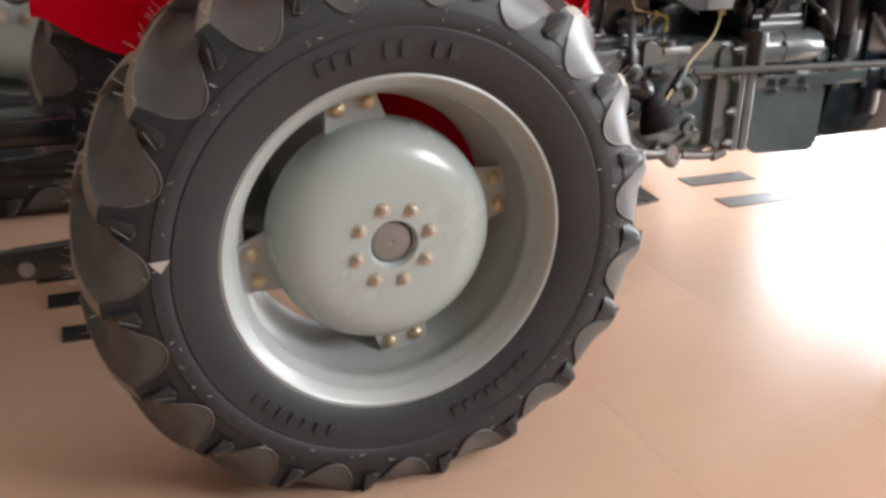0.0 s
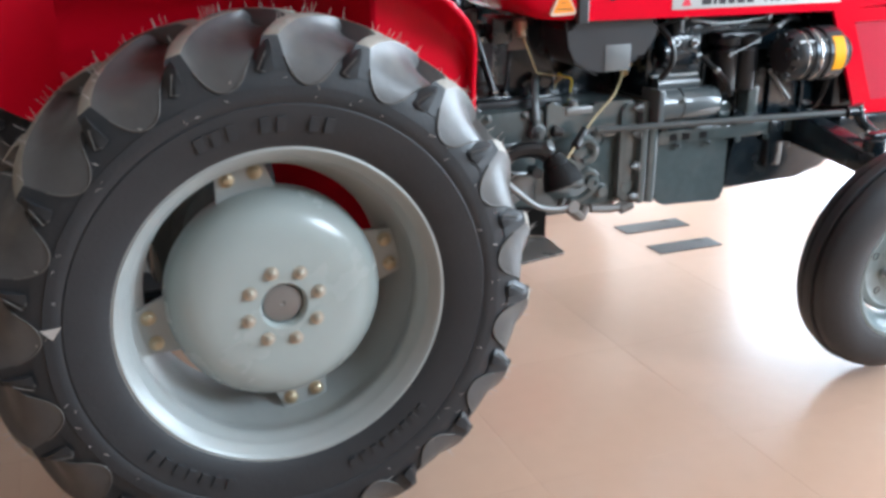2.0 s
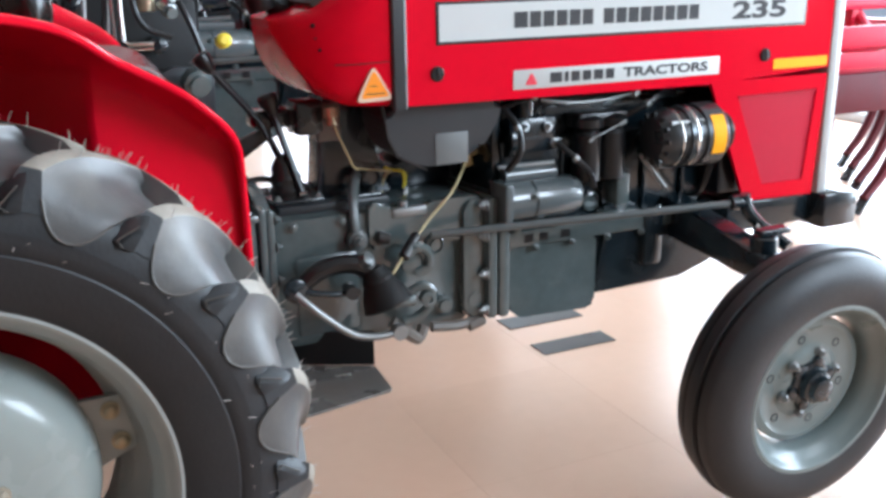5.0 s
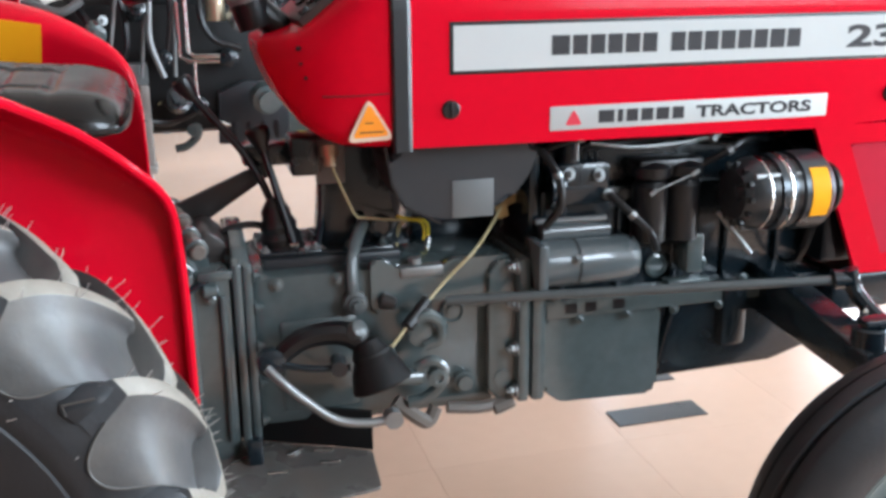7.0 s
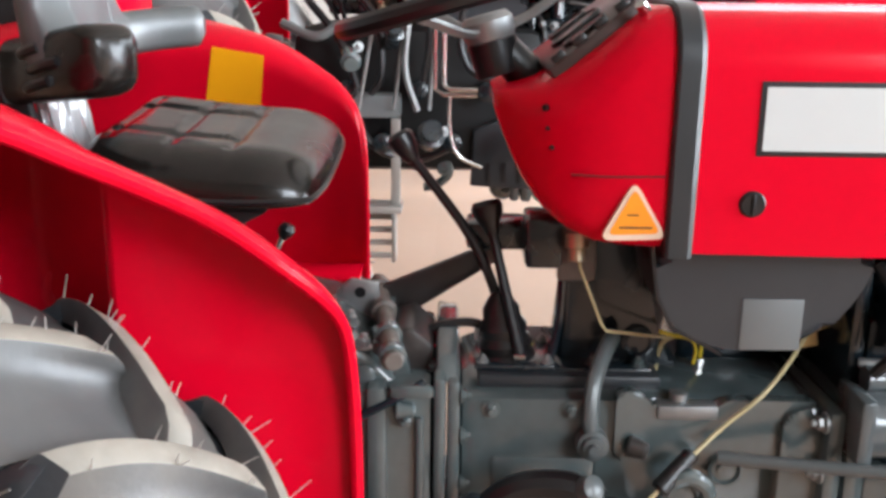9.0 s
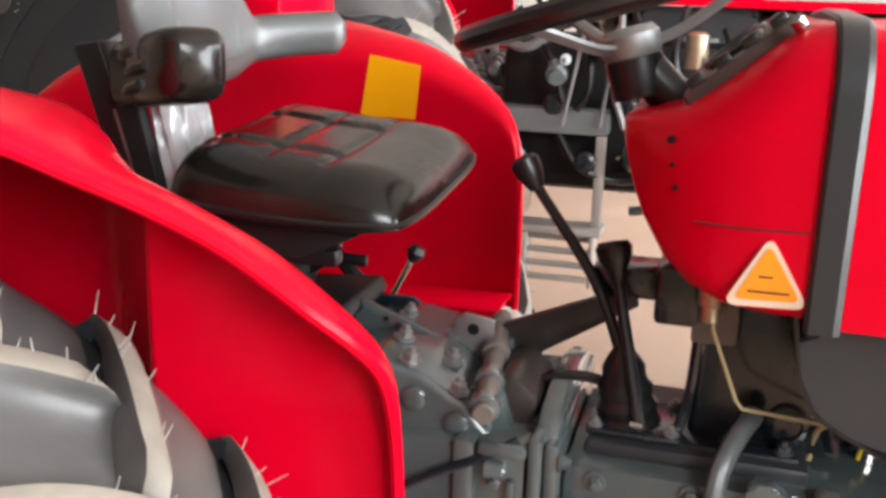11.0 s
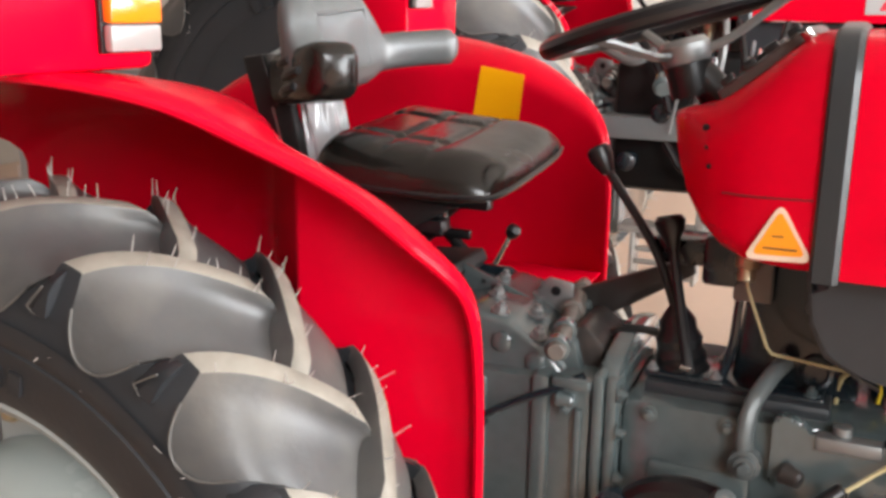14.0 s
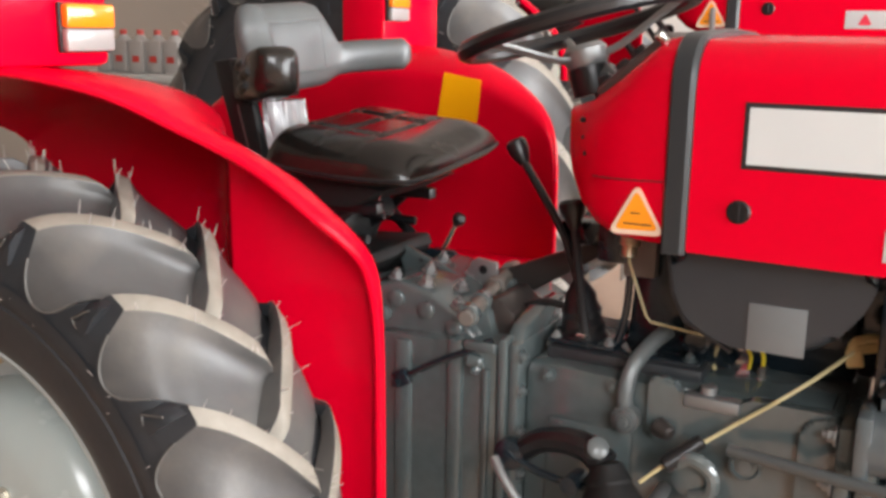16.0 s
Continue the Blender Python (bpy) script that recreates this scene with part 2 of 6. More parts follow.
def rod(bm, a, b, r, r2=None, n=16, chamfer=0.0):
    a, b = Vector(a), Vector(b)
    d = (b - a).length
    r2 = r if r2 is None else r2
    prof = [(0, r), (d, r2)] if not chamfer else [(0, r - chamfer), (chamfer, r), (d - chamfer, r2), (d, r2 - chamfer)]
    return lathe(bm, prof, a, b - a, n)


def spline(points, steps=8):
    pts = [Vector(p) for p in points]
    if len(pts) < 3:
        return pts
    ext = [pts[0] * 2 - pts[1], *pts, pts[-1] * 2 - pts[-2]]
    out = []
    for i in range(1, len(ext) - 2):
        p0, p1, p2, p3 = ext[i - 1:i + 3]
        for k in range(steps):
            t = k / steps
            out.append(0.5 * (2 * p1 + (p2 - p0) * t + (2 * p0 - 5 * p1 + 4 * p2 - p3) * t * t + (3 * p1 - p0 - 3 * p2 + p3) * t ** 3))
    out.append(pts[-1])
    return out


def tube(bm, points, r, n=10, steps=8, flat=1.0):
    """A round bar along a smooth line; flat squeezes it one way. r: one radius, or one at each end."""
    pts = spline(points, steps) if steps else [Vector(p) for p in points]
    r0, r1 = r if isinstance(r, tuple) else (r, r)
    loops, side = [], None
    for i, p in enumerate(pts):
        w = (pts[min(i + 1, len(pts) - 1)] - pts[max(i - 1, 0)]).normalized()
        side = w.orthogonal().normalized() if side is None else (side - w * side.dot(w)).normalized()
        up = w.cross(side)
        q = r0 + (r1 - r0) * i / (len(pts) - 1)
        loops.append([p + (side * math.cos(2 * math.pi * k / n) + up * flat * math.sin(2 * math.pi * k / n)) * q for k in range(n)])
    rings(bm, loops)
    return bm


def prism(bm, outline, axis, lo, hi, bev=0.0, seg=2):
    """An outline of two coordinates, pushed along the third axis from lo to hi."""
    def put(p, d):
        return {"x": (d, p[0], p[1]), "y": (p[0], d, p[1]), "z": (p[0], p[1], d)}[axis]
    start = len(bm.verts)
    a = [bm.verts.new(put(p, lo)) for p in outline]
    b = [bm.verts.new(put(p, hi)) for p in outline]
    n = len(outline)
    faces = [bm.faces.new(a[::-1]), bm.faces.new(b)]
    for i in range(n):
        faces.append(bm.faces.new((a[i], a[(i + 1) % n], b[(i + 1) % n], b[i])))
    if bev:
        es = list({e for f in faces for e in f.edges})
        bmesh.ops.bevel(bm, geom=es, offset=bev, segments=seg, profile=0.5, affect="EDGES")
    return bm


def rounded(points, r, seg=4):
    """An outline with its corners rounded."""
    out, n = [], len(points)
    for i in range(n):
        p, a, b = Vector(points[i]), Vector(points[i - 1]), Vector(points[(i + 1) % n])
        d0, d1 = (a - p), (b - p)
        k = min(r, d0.length * 0.45, d1.length * 0.45)
        s, e = p + d0.normalized() * k, p + d1.normalized() * k
        for j in range(seg + 1):
            t = j / seg
            out.append(tuple((1 - t) ** 2 * s + 2 * t * (1 - t) * p + t * t * e))
    return out


def hexbolt(bm, place, axis, r=0.012, h=0.01, washer=True):
    if washer:
        lathe(bm, [(0, r * 1.45), (h * 0.25, r * 1.45)], place, axis, 16)
    lathe(bm, [(h * 0.2, r), (h * 0.9, r), (h, r * 0.8)], place, axis, 6)
    lathe(bm, [(h * 0.9, r * 0.55), (h * 1.5, r * 0.5)], place, axis, 10)
    return bm

# ---- the showroom ----
X0, X1, Y0, Y1, TOP = -6.0, 6.6, -5.6, 6.6, 5.2


def wall(name, lo, hi, label):
    return tagged(part(name, box(B(), lo, hi), BROWN_PLASTER if "brown" in label else PLASTER, None, label, 0), label, "wall", kind="structure")


floor = part("floor", box(B(), (X0 - 0.2, Y0 - 0.2, -0.15), (X1 + 0.2, Y1 + 0.2, -0.004)), JOINT, None, "", 0)
tagged(floor, "polished peach floor of large square tiles", "floor", kind="structure")
ceiling = part("ceiling", box(B(), (X0 - 0.2, Y0 - 0.2, TOP), (X1 + 0.2, Y1 + 0.2, TOP + 0.15)), CEILING, None, "", 0)
tagged(ceiling, "unseen beige showroom ceiling, dulled to cut bounce light", "ceiling", kind="structure")
wall("wall_west", (X0 - 0.2, Y0, 0), (X0, Y1, TOP), "unseen wall, brown to cut bounce light")
# walls with glazed openings: sill, lintel and piers round each opening
wall("wall_north", (X0, Y1, 0), (2.4, Y1 + 0.2, TOP), "plain pale painted wall")
wall("wall_north_pier", (4.9, Y1, 0), (X1, Y1 + 0.2, TOP), "narrow pale wall pier beside a window")
wall("wall_north_lintel", (2.4, Y1, 3.3), (4.9, Y1 + 0.2, TOP), "pale wall above a tall window")
wall("wall_south", (X0, Y0 - 0.2, 0), (X1, Y0, 2.3), "unseen wall, brown to cut bounce light, under an added high window")
wall("wall_south_pier", (X0, Y0 - 0.2, 2.3), (3.7, Y0, TOP), "unseen brown wall pier beside an added high window")
wall("wall_south_end", (6.4, Y0 - 0.2, 2.3), (X1, Y0, TOP), "narrow pale wall pier beside a high window")
wall("wall_south_lintel", (3.7, Y0 - 0.2, 4.9), (6.4, Y0, TOP), "pale wall above a high window")
wall("wall_east", (X1, Y0 - 0.2, 0), (X1 + 0.2, -2.8, TOP), "plain pale painted wall")
wall("wall_east_pier", (X1, 5.8, 0), (X1 + 0.2, Y1 + 0.2, TOP), "narrow pale wall pier beside a window")
wall("wall_east_lintel", (X1, -2.8, 3.3), (X1 + 0.2, 5.8, TOP), "pale wall above a wide window")


def glazing(name, a, b, axis, at, posts, low=0.0, high=3.3):
    """An aluminium frame with posts across an opening that runs from a to b."""
    win = anchor(name, (at, (a + b) / 2, 0) if axis == "y" else ((a + b) / 2, at, 0), "tall showroom window in a grey aluminium frame", "window")
    tagged(win, kind="structure")
    def bar(lo, hi, nm):
        if axis == "y":
            part(nm, box(B(), (at - 0.04, lo[0], lo[1]), (at + 0.04, hi[0], hi[1]), 0.004), LINING, win)
        else:
            part(nm, box(B(), (lo[0], at - 0.04, lo[1]), (hi[0], at + 0.04, hi[1]), 0.004), LINING, win)
    bar((a, low), (b, low + 0.08), "window_sill")
    bar((a, high - 0.08), (b, high), "window_frame")
    for i in range(posts + 1):
        y = a + (b - a) * i / posts
        y = min(max(y, a + 0.035), b - 0.035)
        bar((y - 0.03, low + 0.081), (y + 0.03, high - 0.081), "window_post")


glazing("window_1", -2.8, 5.8, "y", X1 + 0.06, 5)
# unseen high window, added as the opening for the side lamp
glazing("window_2", 3.7, 6.4, "x", Y0 - 0.06, 3, 2.3, 4.9)
glazing("window_3", 2.4, 4.9, "x", Y1 + 0.06, 2)

ground = part("ground", box(B(), (-300, -300, -0.4), (300, 300, -0.16)), material("paving", (0.42, 0.40, 0.37), 0.8, grain=0.1, dirt=0.2), None, "", 0)
tagged(ground, "pale paved ground outside the showroom windows", "ground", kind="structure")


# ---- wheels ----
def rear_wheel(parent, side, cx, cz, yc):
    """A drive wheel; side is -1 on the tractor's right, +1 on its left; yc is the middle of the tyre."""
    o = Vector((cx, yc, cz))
    ax = (0, side, 0)
    # pressed centre disc, set back a little from the rim's edge
    bm = B()
    lathe(bm, [(-0.02, 0.237), (0.02, 0.235), (0.045, 0.231), (0.064, 0.223), (0.080, 0.210), (0.092, 0.193), (0.100, 0.172), (0.1035, 0.148), (0.105, 0.11), (0.105, 0.052),
               (0.098, 0.047), (0.075, 0.045), (0.075, 0.001)], o, ax, 72, (False, True))
    wheel = part("rear_wheel", bm, DISC, parent, "rear wheel with a pale grey domed disc")
    # tyre carcass, from the bead out over the shoulder to the middle of the tread
    bm = B()
    prof = [(0.118, 0.3291), (0.130, 0.3434), (0.140, 0.3577), (0.149, 0.3832), (0.155, 0.4139), (0.157, 0.4395), (0.1545, 0.443), (0.157, 0.4466), (0.158, 0.4619), (0.1575, 0.4763), (0.154, 0.4987),
            (0.146, 0.5243), (0.131, 0.5447), (0.104, 0.558), (0.060, 0.5652), (0.0, 0.5682)]
    wall_part = prof[:10]
    lathe(bm, wall_part, o, ax, 108, (False, False))
    lathe(bm, [(-d, r) for d, r in wall_part], o, ax, 108, (False, False))
    def sidebar(ang, r0, r1, half):
        """A raised bar where the sidewall carries lettering."""
        q, w = [], []
        for rr, dd in ((r0, 0.1545), (r1, 0.1565)):
            for a in (ang - half, ang + half):
                c = o + Vector((math.cos(a) * rr, side * dd, math.sin(a) * rr))
                q.append(bm.verts.new(c + Vector((0, side * 0.0022, 0))))
                w.append(bm.verts.new(c - Vector((0, side * 0.006, 0))))
        bm.faces.new((q[0], q[1], q[3], q[2]))
        for i, j in ((0, 1), (1, 3), (3, 2), (2, 0)):
            bm.faces.new((q[i], q[j], w[j], w[i]))
    for k in range(9):
        if k not in (3, 6):
            sidebar(math.radians(112 - k * 4.6), 0.388, 0.418, 0.024)
    for k in range(7):
        sidebar(math.radians(222 + k * 4.3), 0.392, 0.415, 0.020)
    for k in range(8):
        sidebar(math.radians(-72 + k * 4.0), 0.392, 0.414, 0.018)
    tyre = part("tyre", bm, RUBBER, wheel, "black ribbed farm tyre with tall bar lugs")
    # bar lugs, two rows of nineteen, swept back from the middle to the shoulder
    bm, ridge, hair, crest_bm = B(), B(), B(), B()
    lugs, end_d = 19, 0.130
    crown = prof[9:]
    crown_bm, end_bm = B(), B()
    lathe(crown_bm, [(d - 0.003, r - 0.004) for d, r in crown[:-1]] + [(0.0, 0.5642)] + [(0.003 - d, r - 0.004) for d, r in crown[-2::-1]], o, ax, 108, (False, False))
    part("tyre_crown", crown_bm, RUBBER, wheel)
    line = [Vector(p) for p in [(-0.03, 0.567)] + prof[:7:-1]]
    run = [0.0]
    for p, q in zip(line, line[1:]):
        run.append(run[-1] + (q - p).length)
    def along(u):
        """The carcass at a distance u from the start of its outline, out over the shoulder and down the wall."""
        for i in range(len(run) - 1):
            if u <= run[i + 1]:
                return line[i].lerp(line[i + 1], (u - run[i]) / (run[i + 1] - run[i]))
        return line[-1]
    def reach(r):
        for i in range(4, len(run)):
            if line[i].y <= r:
                return run[i - 1] + (run[i] - run[i - 1]) * (line[i - 1].y - r) / (line[i - 1].y - line[i].y)
        return run[-1]
    def crest(s):
        d = -0.03 + (end_d + 0.03) * s
        return Vector((d, 0.606 - 0.010 * max(0.0, 1 - s / 0.14) ** 2 - 0.036 * s ** 4))
    def axis_angle(k, row, s):
        sweep = 17.8 * (1 - s) - 2.4 * s * (1 - s)
        return math.radians(52.0 + 360 / lugs * (k + (0.0 if row == side else 0.5)) - sweep)
    # across a lug: angle from its axis, height, and the radius at which the hollow beside it ends on the side wall
    section = [(0.062, 0.0, 0.509), (0.036, 0.86, 0.511), (0.029, 0.985, 0.511), (0.024, 1.0, 0.511), (-0.022, 1.0, 0.511), (-0.026, 0.97, 0.511), (-0.029, 0.86, 0.509), (-0.033, 0.66, 0.5069), (-0.040, 0.43, 0.5008),
               (-0.058, 0.23, 0.4895), (-0.092, 0.10, 0.4778), (-0.141, 0.03, 0.4768), (-0.196, 0.005, 0.4926), (-0.242, 0.0, 0.5284), (-0.284, 0.0, 0.5519)]
    ends = [reach(ru) for w, h, ru in section]
    steps = 16
    def place(row, k, s, j):
        w, h, ru = section[j]
        low = along(s * ends[j])
        p = low.lerp(crest(s), h * min(1.0, 0.55 + s / 0.2)) if h else low
        grow = 0.62 + 0.38 * min(1.0, s / 0.35) if w < -0.03 else (0.7 + 0.3 * min(1.0, s / 0.2)) * (1.16 - 0.20 * s)
        a = axis_angle(k, row, s) + w * grow
        return o + Vector((math.cos(a) * p.y, row * p.x, math.sin(a) * p.y))
    rnd = random.Random(7)
    for row in (-1, 1):
        for k in range(lugs):
            cols = [[bm.verts.new(place(row, k, i / steps, j)) for j in range(len(section))] for i in range(steps + 1)]
            for c0, c1 in zip(cols, cols[1:]):
                for j in range(len(section) - 1):
                    if j not in (2, 3, 4):
                        bm.faces.new((c0[j], c0[j + 1], c1[j + 1], c1[j]))
            tops = [[crest_bm.verts.new(place(row, k, i / steps, j)) for j in (2, 3, 4, 5)] for i in range(steps + 1)]
            for c0, c1 in zip(tops, tops[1:]):
                for j in range(3):
                    crest_bm.faces.new((c0[j], c0[j + 1], c1[j + 1], c1[j]))
            bm.faces.new(cols[0])
            end_bm.faces.new([end_bm.verts.new(v.co) for v in cols[-1][:10]])
            # raised lip round the hollow where it meets the side wall
            tube(ridge, [place(row, k, 1.0, j) + Vector((0, row * 0.0012, 0)) for j in range(8, len(section) - 1)], 0.0019, 6, 3)
            # buttress behind the lug's end
            e = axis_angle(k, row, 1.0)
            loops = []
            for d, w1, r0, r1 in ((0.128, 0.085, 0.523, 0.562), (0.147, 0.075, 0.508, 0.552), (0.1560, 0.052, 0.503, 0.536)):
                loops.append([o + Vector((math.cos(e + w) * r, row * d, math.sin(e + w) * r)) for w, r in ((w1, r0), (0.030, r1), (0.010, r1 + 0.004), (0.006, r0 + 0.004))])
            rings(end_bm, loops)
            tube(ridge, [o + Vector((math.cos(e + w) * r, row * 0.1555, math.sin(e + w) * r)) for w, r in ((0.030, 0.545), (0.066, 0.511), (0.038, 0.505))], 0.0016, 5, 0)
            # moulding whiskers along the edges of the lug
            for _ in range(9):
                s, j = rnd.uniform(0.08, 0.98), rnd.choice((2, 2, 3, 4, 5))
                p = place(row, k, s, j)
                out = Vector((p.x - o.x, 0, p.z - o.z)).normalized()
                tip = p + out * rnd.uniform(0.009, 0.022) + Vector((rnd.uniform(-0.006, 0.006), rnd.uniform(-0.007, 0.007) + row * 0.003, rnd.uniform(-0.003, 0.006)))
                rod(hair, p, tip, 0.0008, 0.0004, 4)
            for _ in range(3):
                a, r = e + rnd.uniform(0.03, 0.34), rnd.uniform(0.45, 0.495)
                p = o + Vector((math.cos(a) * r, row * 0.1575, math.sin(a) * r))
                rod(hair, p, p + Vector((rnd.uniform(-0.014, 0.014), row * rnd.uniform(0.001, 0.006), rnd.uniform(-0.006, 0.008))), 0.0009, 0.0005, 4)
    # the tyre's own weight presses the lugs flat on the floor
    for v in list(bm.verts) + list(hair.verts) + list(crest_bm.verts) + list(end_bm.verts):
        v.co.z = max(v.co.z, 0.0008)
    part("tread", bm, LUG, wheel, "dusty grey rubber bar lugs", 42)
    tagged(part("lug_end", end_bm, RUBBER, wheel, "dark ends of the bar lugs", 42), kind="stuff")
    tagged(part("lug_crest", crest_bm, CREST, wheel, "scuffed pale tops of the bar lugs", 42), kind="stuff")
    tagged(part("moulding_ridge", ridge, RIDGE, wheel, "scuffed pale ridges round the lug hollows"), kind="stuff")
    tagged(part("moulding_hair", hair, HAIR, wheel, "fine rubber moulding whiskers"), kind="stuff")
    if side < 0:
        bm = prism(B(), [(cx - 0.478, cz + 0.046), (cx - 0.440, cz + 0.048), (cx - 0.458, cz + 0.024)], "y", yc - 0.1595, yc - 0.148)
        part("paint_mark", bm, HAIR, wheel, "small pale triangular mark", 0)
    # rim
    bm = B()
    prof = [(0.129, 0.3567), (0.136, 0.3536), (0.138, 0.3475), (0.134, 0.3403), (0.126, 0.3362), (0.119, 0.326), (0.109, 0.3219), (0.100, 0.3189), (0.090, 0.3107), (0.072, 0.3076), (0.060, 0.3127), (0.035, 0.3097),
            (0.012, 0.2984), (-0.015, 0.290), (-0.03, 0.278), (-0.06, 0.272), (-0.10, 0.274), (-0.118, 0.288), (-0.128, 0.318), (-0.138, 0.3526)]
    back = [(d - 0.001, r + 0.006) for d, r in prof[::-1]]
    lathe(bm, prof + back + [prof[0]], o, ax, 108, (False, False))
    part("rim", bm, RIM, wheel, "silver-grey steel wheel rim")
    # clamps between disc and rim
    for k in range(4):
        a = math.radians((11.5 if side < 0 else 40) + 90 * k)
        c, s_ = math.cos(a), math.sin(a)
        rr, tt = Vector((c, 0, s_)), Vector((-s_, 0, c))
        outline = [(0.222, -0.066), (0.274, -0.055), (0.296, -0.051), (0.3005, -0.044), (0.3005, 0.044), (0.296, 0.051), (0.274, 0.055), (0.222, 0.066)]
        bm = B()
        rings(bm, [[o + rr * x + tt * y + Vector((0, side * d, 0)) for x, y in outline] for d in (-0.010, 0.0025, 0.004)])
        part("rim_clamp", bm, RIM, wheel)
        bm = B()
        foot = [(0.268, -0.034), (0.3045, -0.034), (0.3045, 0.034), (0.268, 0.034)]
        rings(bm, [[o + rr * x + tt * y + Vector((0, side * d, 0)) for x, y in foot] for d in (-0.035, -0.0105)])
        part("rim_lug", bm, RIM, wheel)
        for dt in (-0.0305, 0.0305):
            bm = B()
            p = o + rr * 0.271 + tt * dt + Vector((0, side * 0.0042, 0))
            lathe(bm, [(0, 0.0165), (0.004, 0.0165), (0.005, 0.013), (0.011, 0.012), (0.014, 0.008), (0.015, 0.001)], p, ax, 14)
            part("clamp_bolt", bm, BRASS, wheel, "yellow zinc bolt")
    for k in range(8):
        a = math.radians(16.3 + 45 * k)
        p = o + Vector((math.cos(a) * 0.080, side * 0.1052, math.sin(a) * 0.080))
        part("wheel_nut", hexbolt(B(), p, ax, 0.0105, 0.011), PALE_ZINC, wheel, "pale zinc wheel nut")
    bm = lathe(B(), [(0.074, 0.0445), (0.086, 0.0445), (0.090, 0.041), (0.092, 0.030), (0.092, 0.006), (0.089, 0.003)], o, ax, 40, (False, True))
    part("hub_cap", bm, STEEL, wheel, "dark steel hub end")
    return wheel


def front_wheel(parent, side, cx, cz, yc, steer=0.0):
    o = Vector((cx, yc, cz))
    ax = Vector((0, side * math.cos(radians(steer)), -math.sin(radians(steer))))
    bm = B()
    lathe(bm, [(-0.01, 0.150), (0.006, 0.150), (0.012, 0.135), (0.010, 0.105), (0.020, 0.088), (0.026, 0.075), (0.026, 0.02)], o, ax, 48, (False, True))
    wheel = part("front_wheel", bm, FRONT_DISC, parent, "front wheel with a blue-grey pressed disc")
    bm = B()
    prof = [(0.062, 0.206), (0.074, 0.215), (0.080, 0.235), (0.084, 0.258), (0.083, 0.281), (0.077, 0.303), (0.066, 0.321), (0.058, 0.330)]
    tread = [(0.052, 0.336), (0.046, 0.339), (0.026, 0.341), (0.023, 0.332), (0.018, 0.332), (0.015, 0.347), (0.0, 0.349)]
    half = prof + tread
    lathe(bm, half + [(-d, r) for d, r in half[-2::-1]], o, ax, 72, (False, False))
    part("tyre", bm, RUBBER, wheel, "black three-ribbed front tyre")
    bm = B()
    p2 = [(0.074, 0.224), (0.079, 0.220), (0.078, 0.214), (0.066, 0.205), (0.056, 0.199), (0.046, 0.186), (0.030, 0.178), (0.0, 0.174), (-0.03, 0.180), (-0.06, 0.200), (-0.076, 0.218)]
    lathe(bm, p2 + [(d - 0.001, r + 0.005) for d, r in p2[::-1]] + [p2[0]], o, ax, 64, (False, False))
    part("rim", bm, FRONT_DISC, wheel, "blue-grey front rim")
    u, v, w = frame_of(ax)
    bm = lathe(B(), [(-0.02, 0.164), (0.0, 0.168), (0.016, 0.166), (0.020, 0.150), (0.013, 0.138), (0.013, 0.10)], o, ax, 48, (False, False))
    part("disc_ring", bm, FRONT_DISC, wheel)
    bm = lathe(B(), [(0.02, 0.060), (0.034, 0.058), (0.038, 0.046), (0.056, 0.042), (0.060, 0.034), (0.074, 0.030), (0.078, 0.022), (0.079, 0.001)], o, ax, 24)
    part("hub_cap", bm, DARK_CASTING, wheel, "dark hub cap")
    for k in range(6):
        a = 2 * math.pi * k / 6 + 0.3
        d = u * math.cos(a) + v * math.sin(a)
        part("hub_lobe", lathe(B(), [(0.02, 0.019), (0.036, 0.018), (0.039, 0.013), (0.040, 0.001)], o + d * 0.056, ax, 14), DARK_CASTING, wheel)
        part("wheel_nut", hexbolt(B(), o + d * 0.082 + w * 0.024, ax, 0.010, 0.014), STEEL, wheel)
        # hand holes pressed through the disc
        q = o + (u * math.cos(a + 0.52) + v * math.sin(a + 0.52)) * 0.120 + w * 0.0115
        part("disc_hole", lathe(B(), [(0, 0.012), (0.002, 0.012), (0.003, 0.009), (0.001, 0.008), (0.001, 0.001)], q, ax, 14), BLACK, wheel)
    return wheel


# ---- tractor bodywork ----
LIP = [(0.567, 0.441, 0.52), (0.567, 0.441, 0.76), (0.566, 0.442, 0.87), (0.563, 0.449, 0.955), (0.557, 0.467, 1.018), (0.541, 0.497, 1.060), (0.507, 0.532, 1.103), (0.446, 0.556, 1.156), (0.384, 0.578, 1.194), (0.325, 0.615, 1.230),
       (0.255, 0.680, 1.278), (0.15, 0.745, 1.306), (0.0, 0.80, 1.318), (-0.15, 0.81, 1.312)]
REAR = [(-0.28, 0.80, 1.282), (-0.37, 0.78, 1.230)]
FAR_LIP = [(0.502, 0.446, 0.80), (0.500, 0.450, 1.03), (0.488, 0.456, 1.125), (0.458, 0.470, 1.180), (0.404, 0.500, 1.222), (0.311, 0.530, 1.273), (0.20, 0.56, 1.303), (0.08, 0.60, 1.320),
           (-0.05, 0.62, 1.324), (-0.20, 0.60, 1.310), (-0.33, 0.58, 1.278), (-0.47, 0.55, 1.225), (-0.585, 0.53, 1.145), (-0.632, 0.51, 1.05), (-0.640, 0.485, 0.90)]


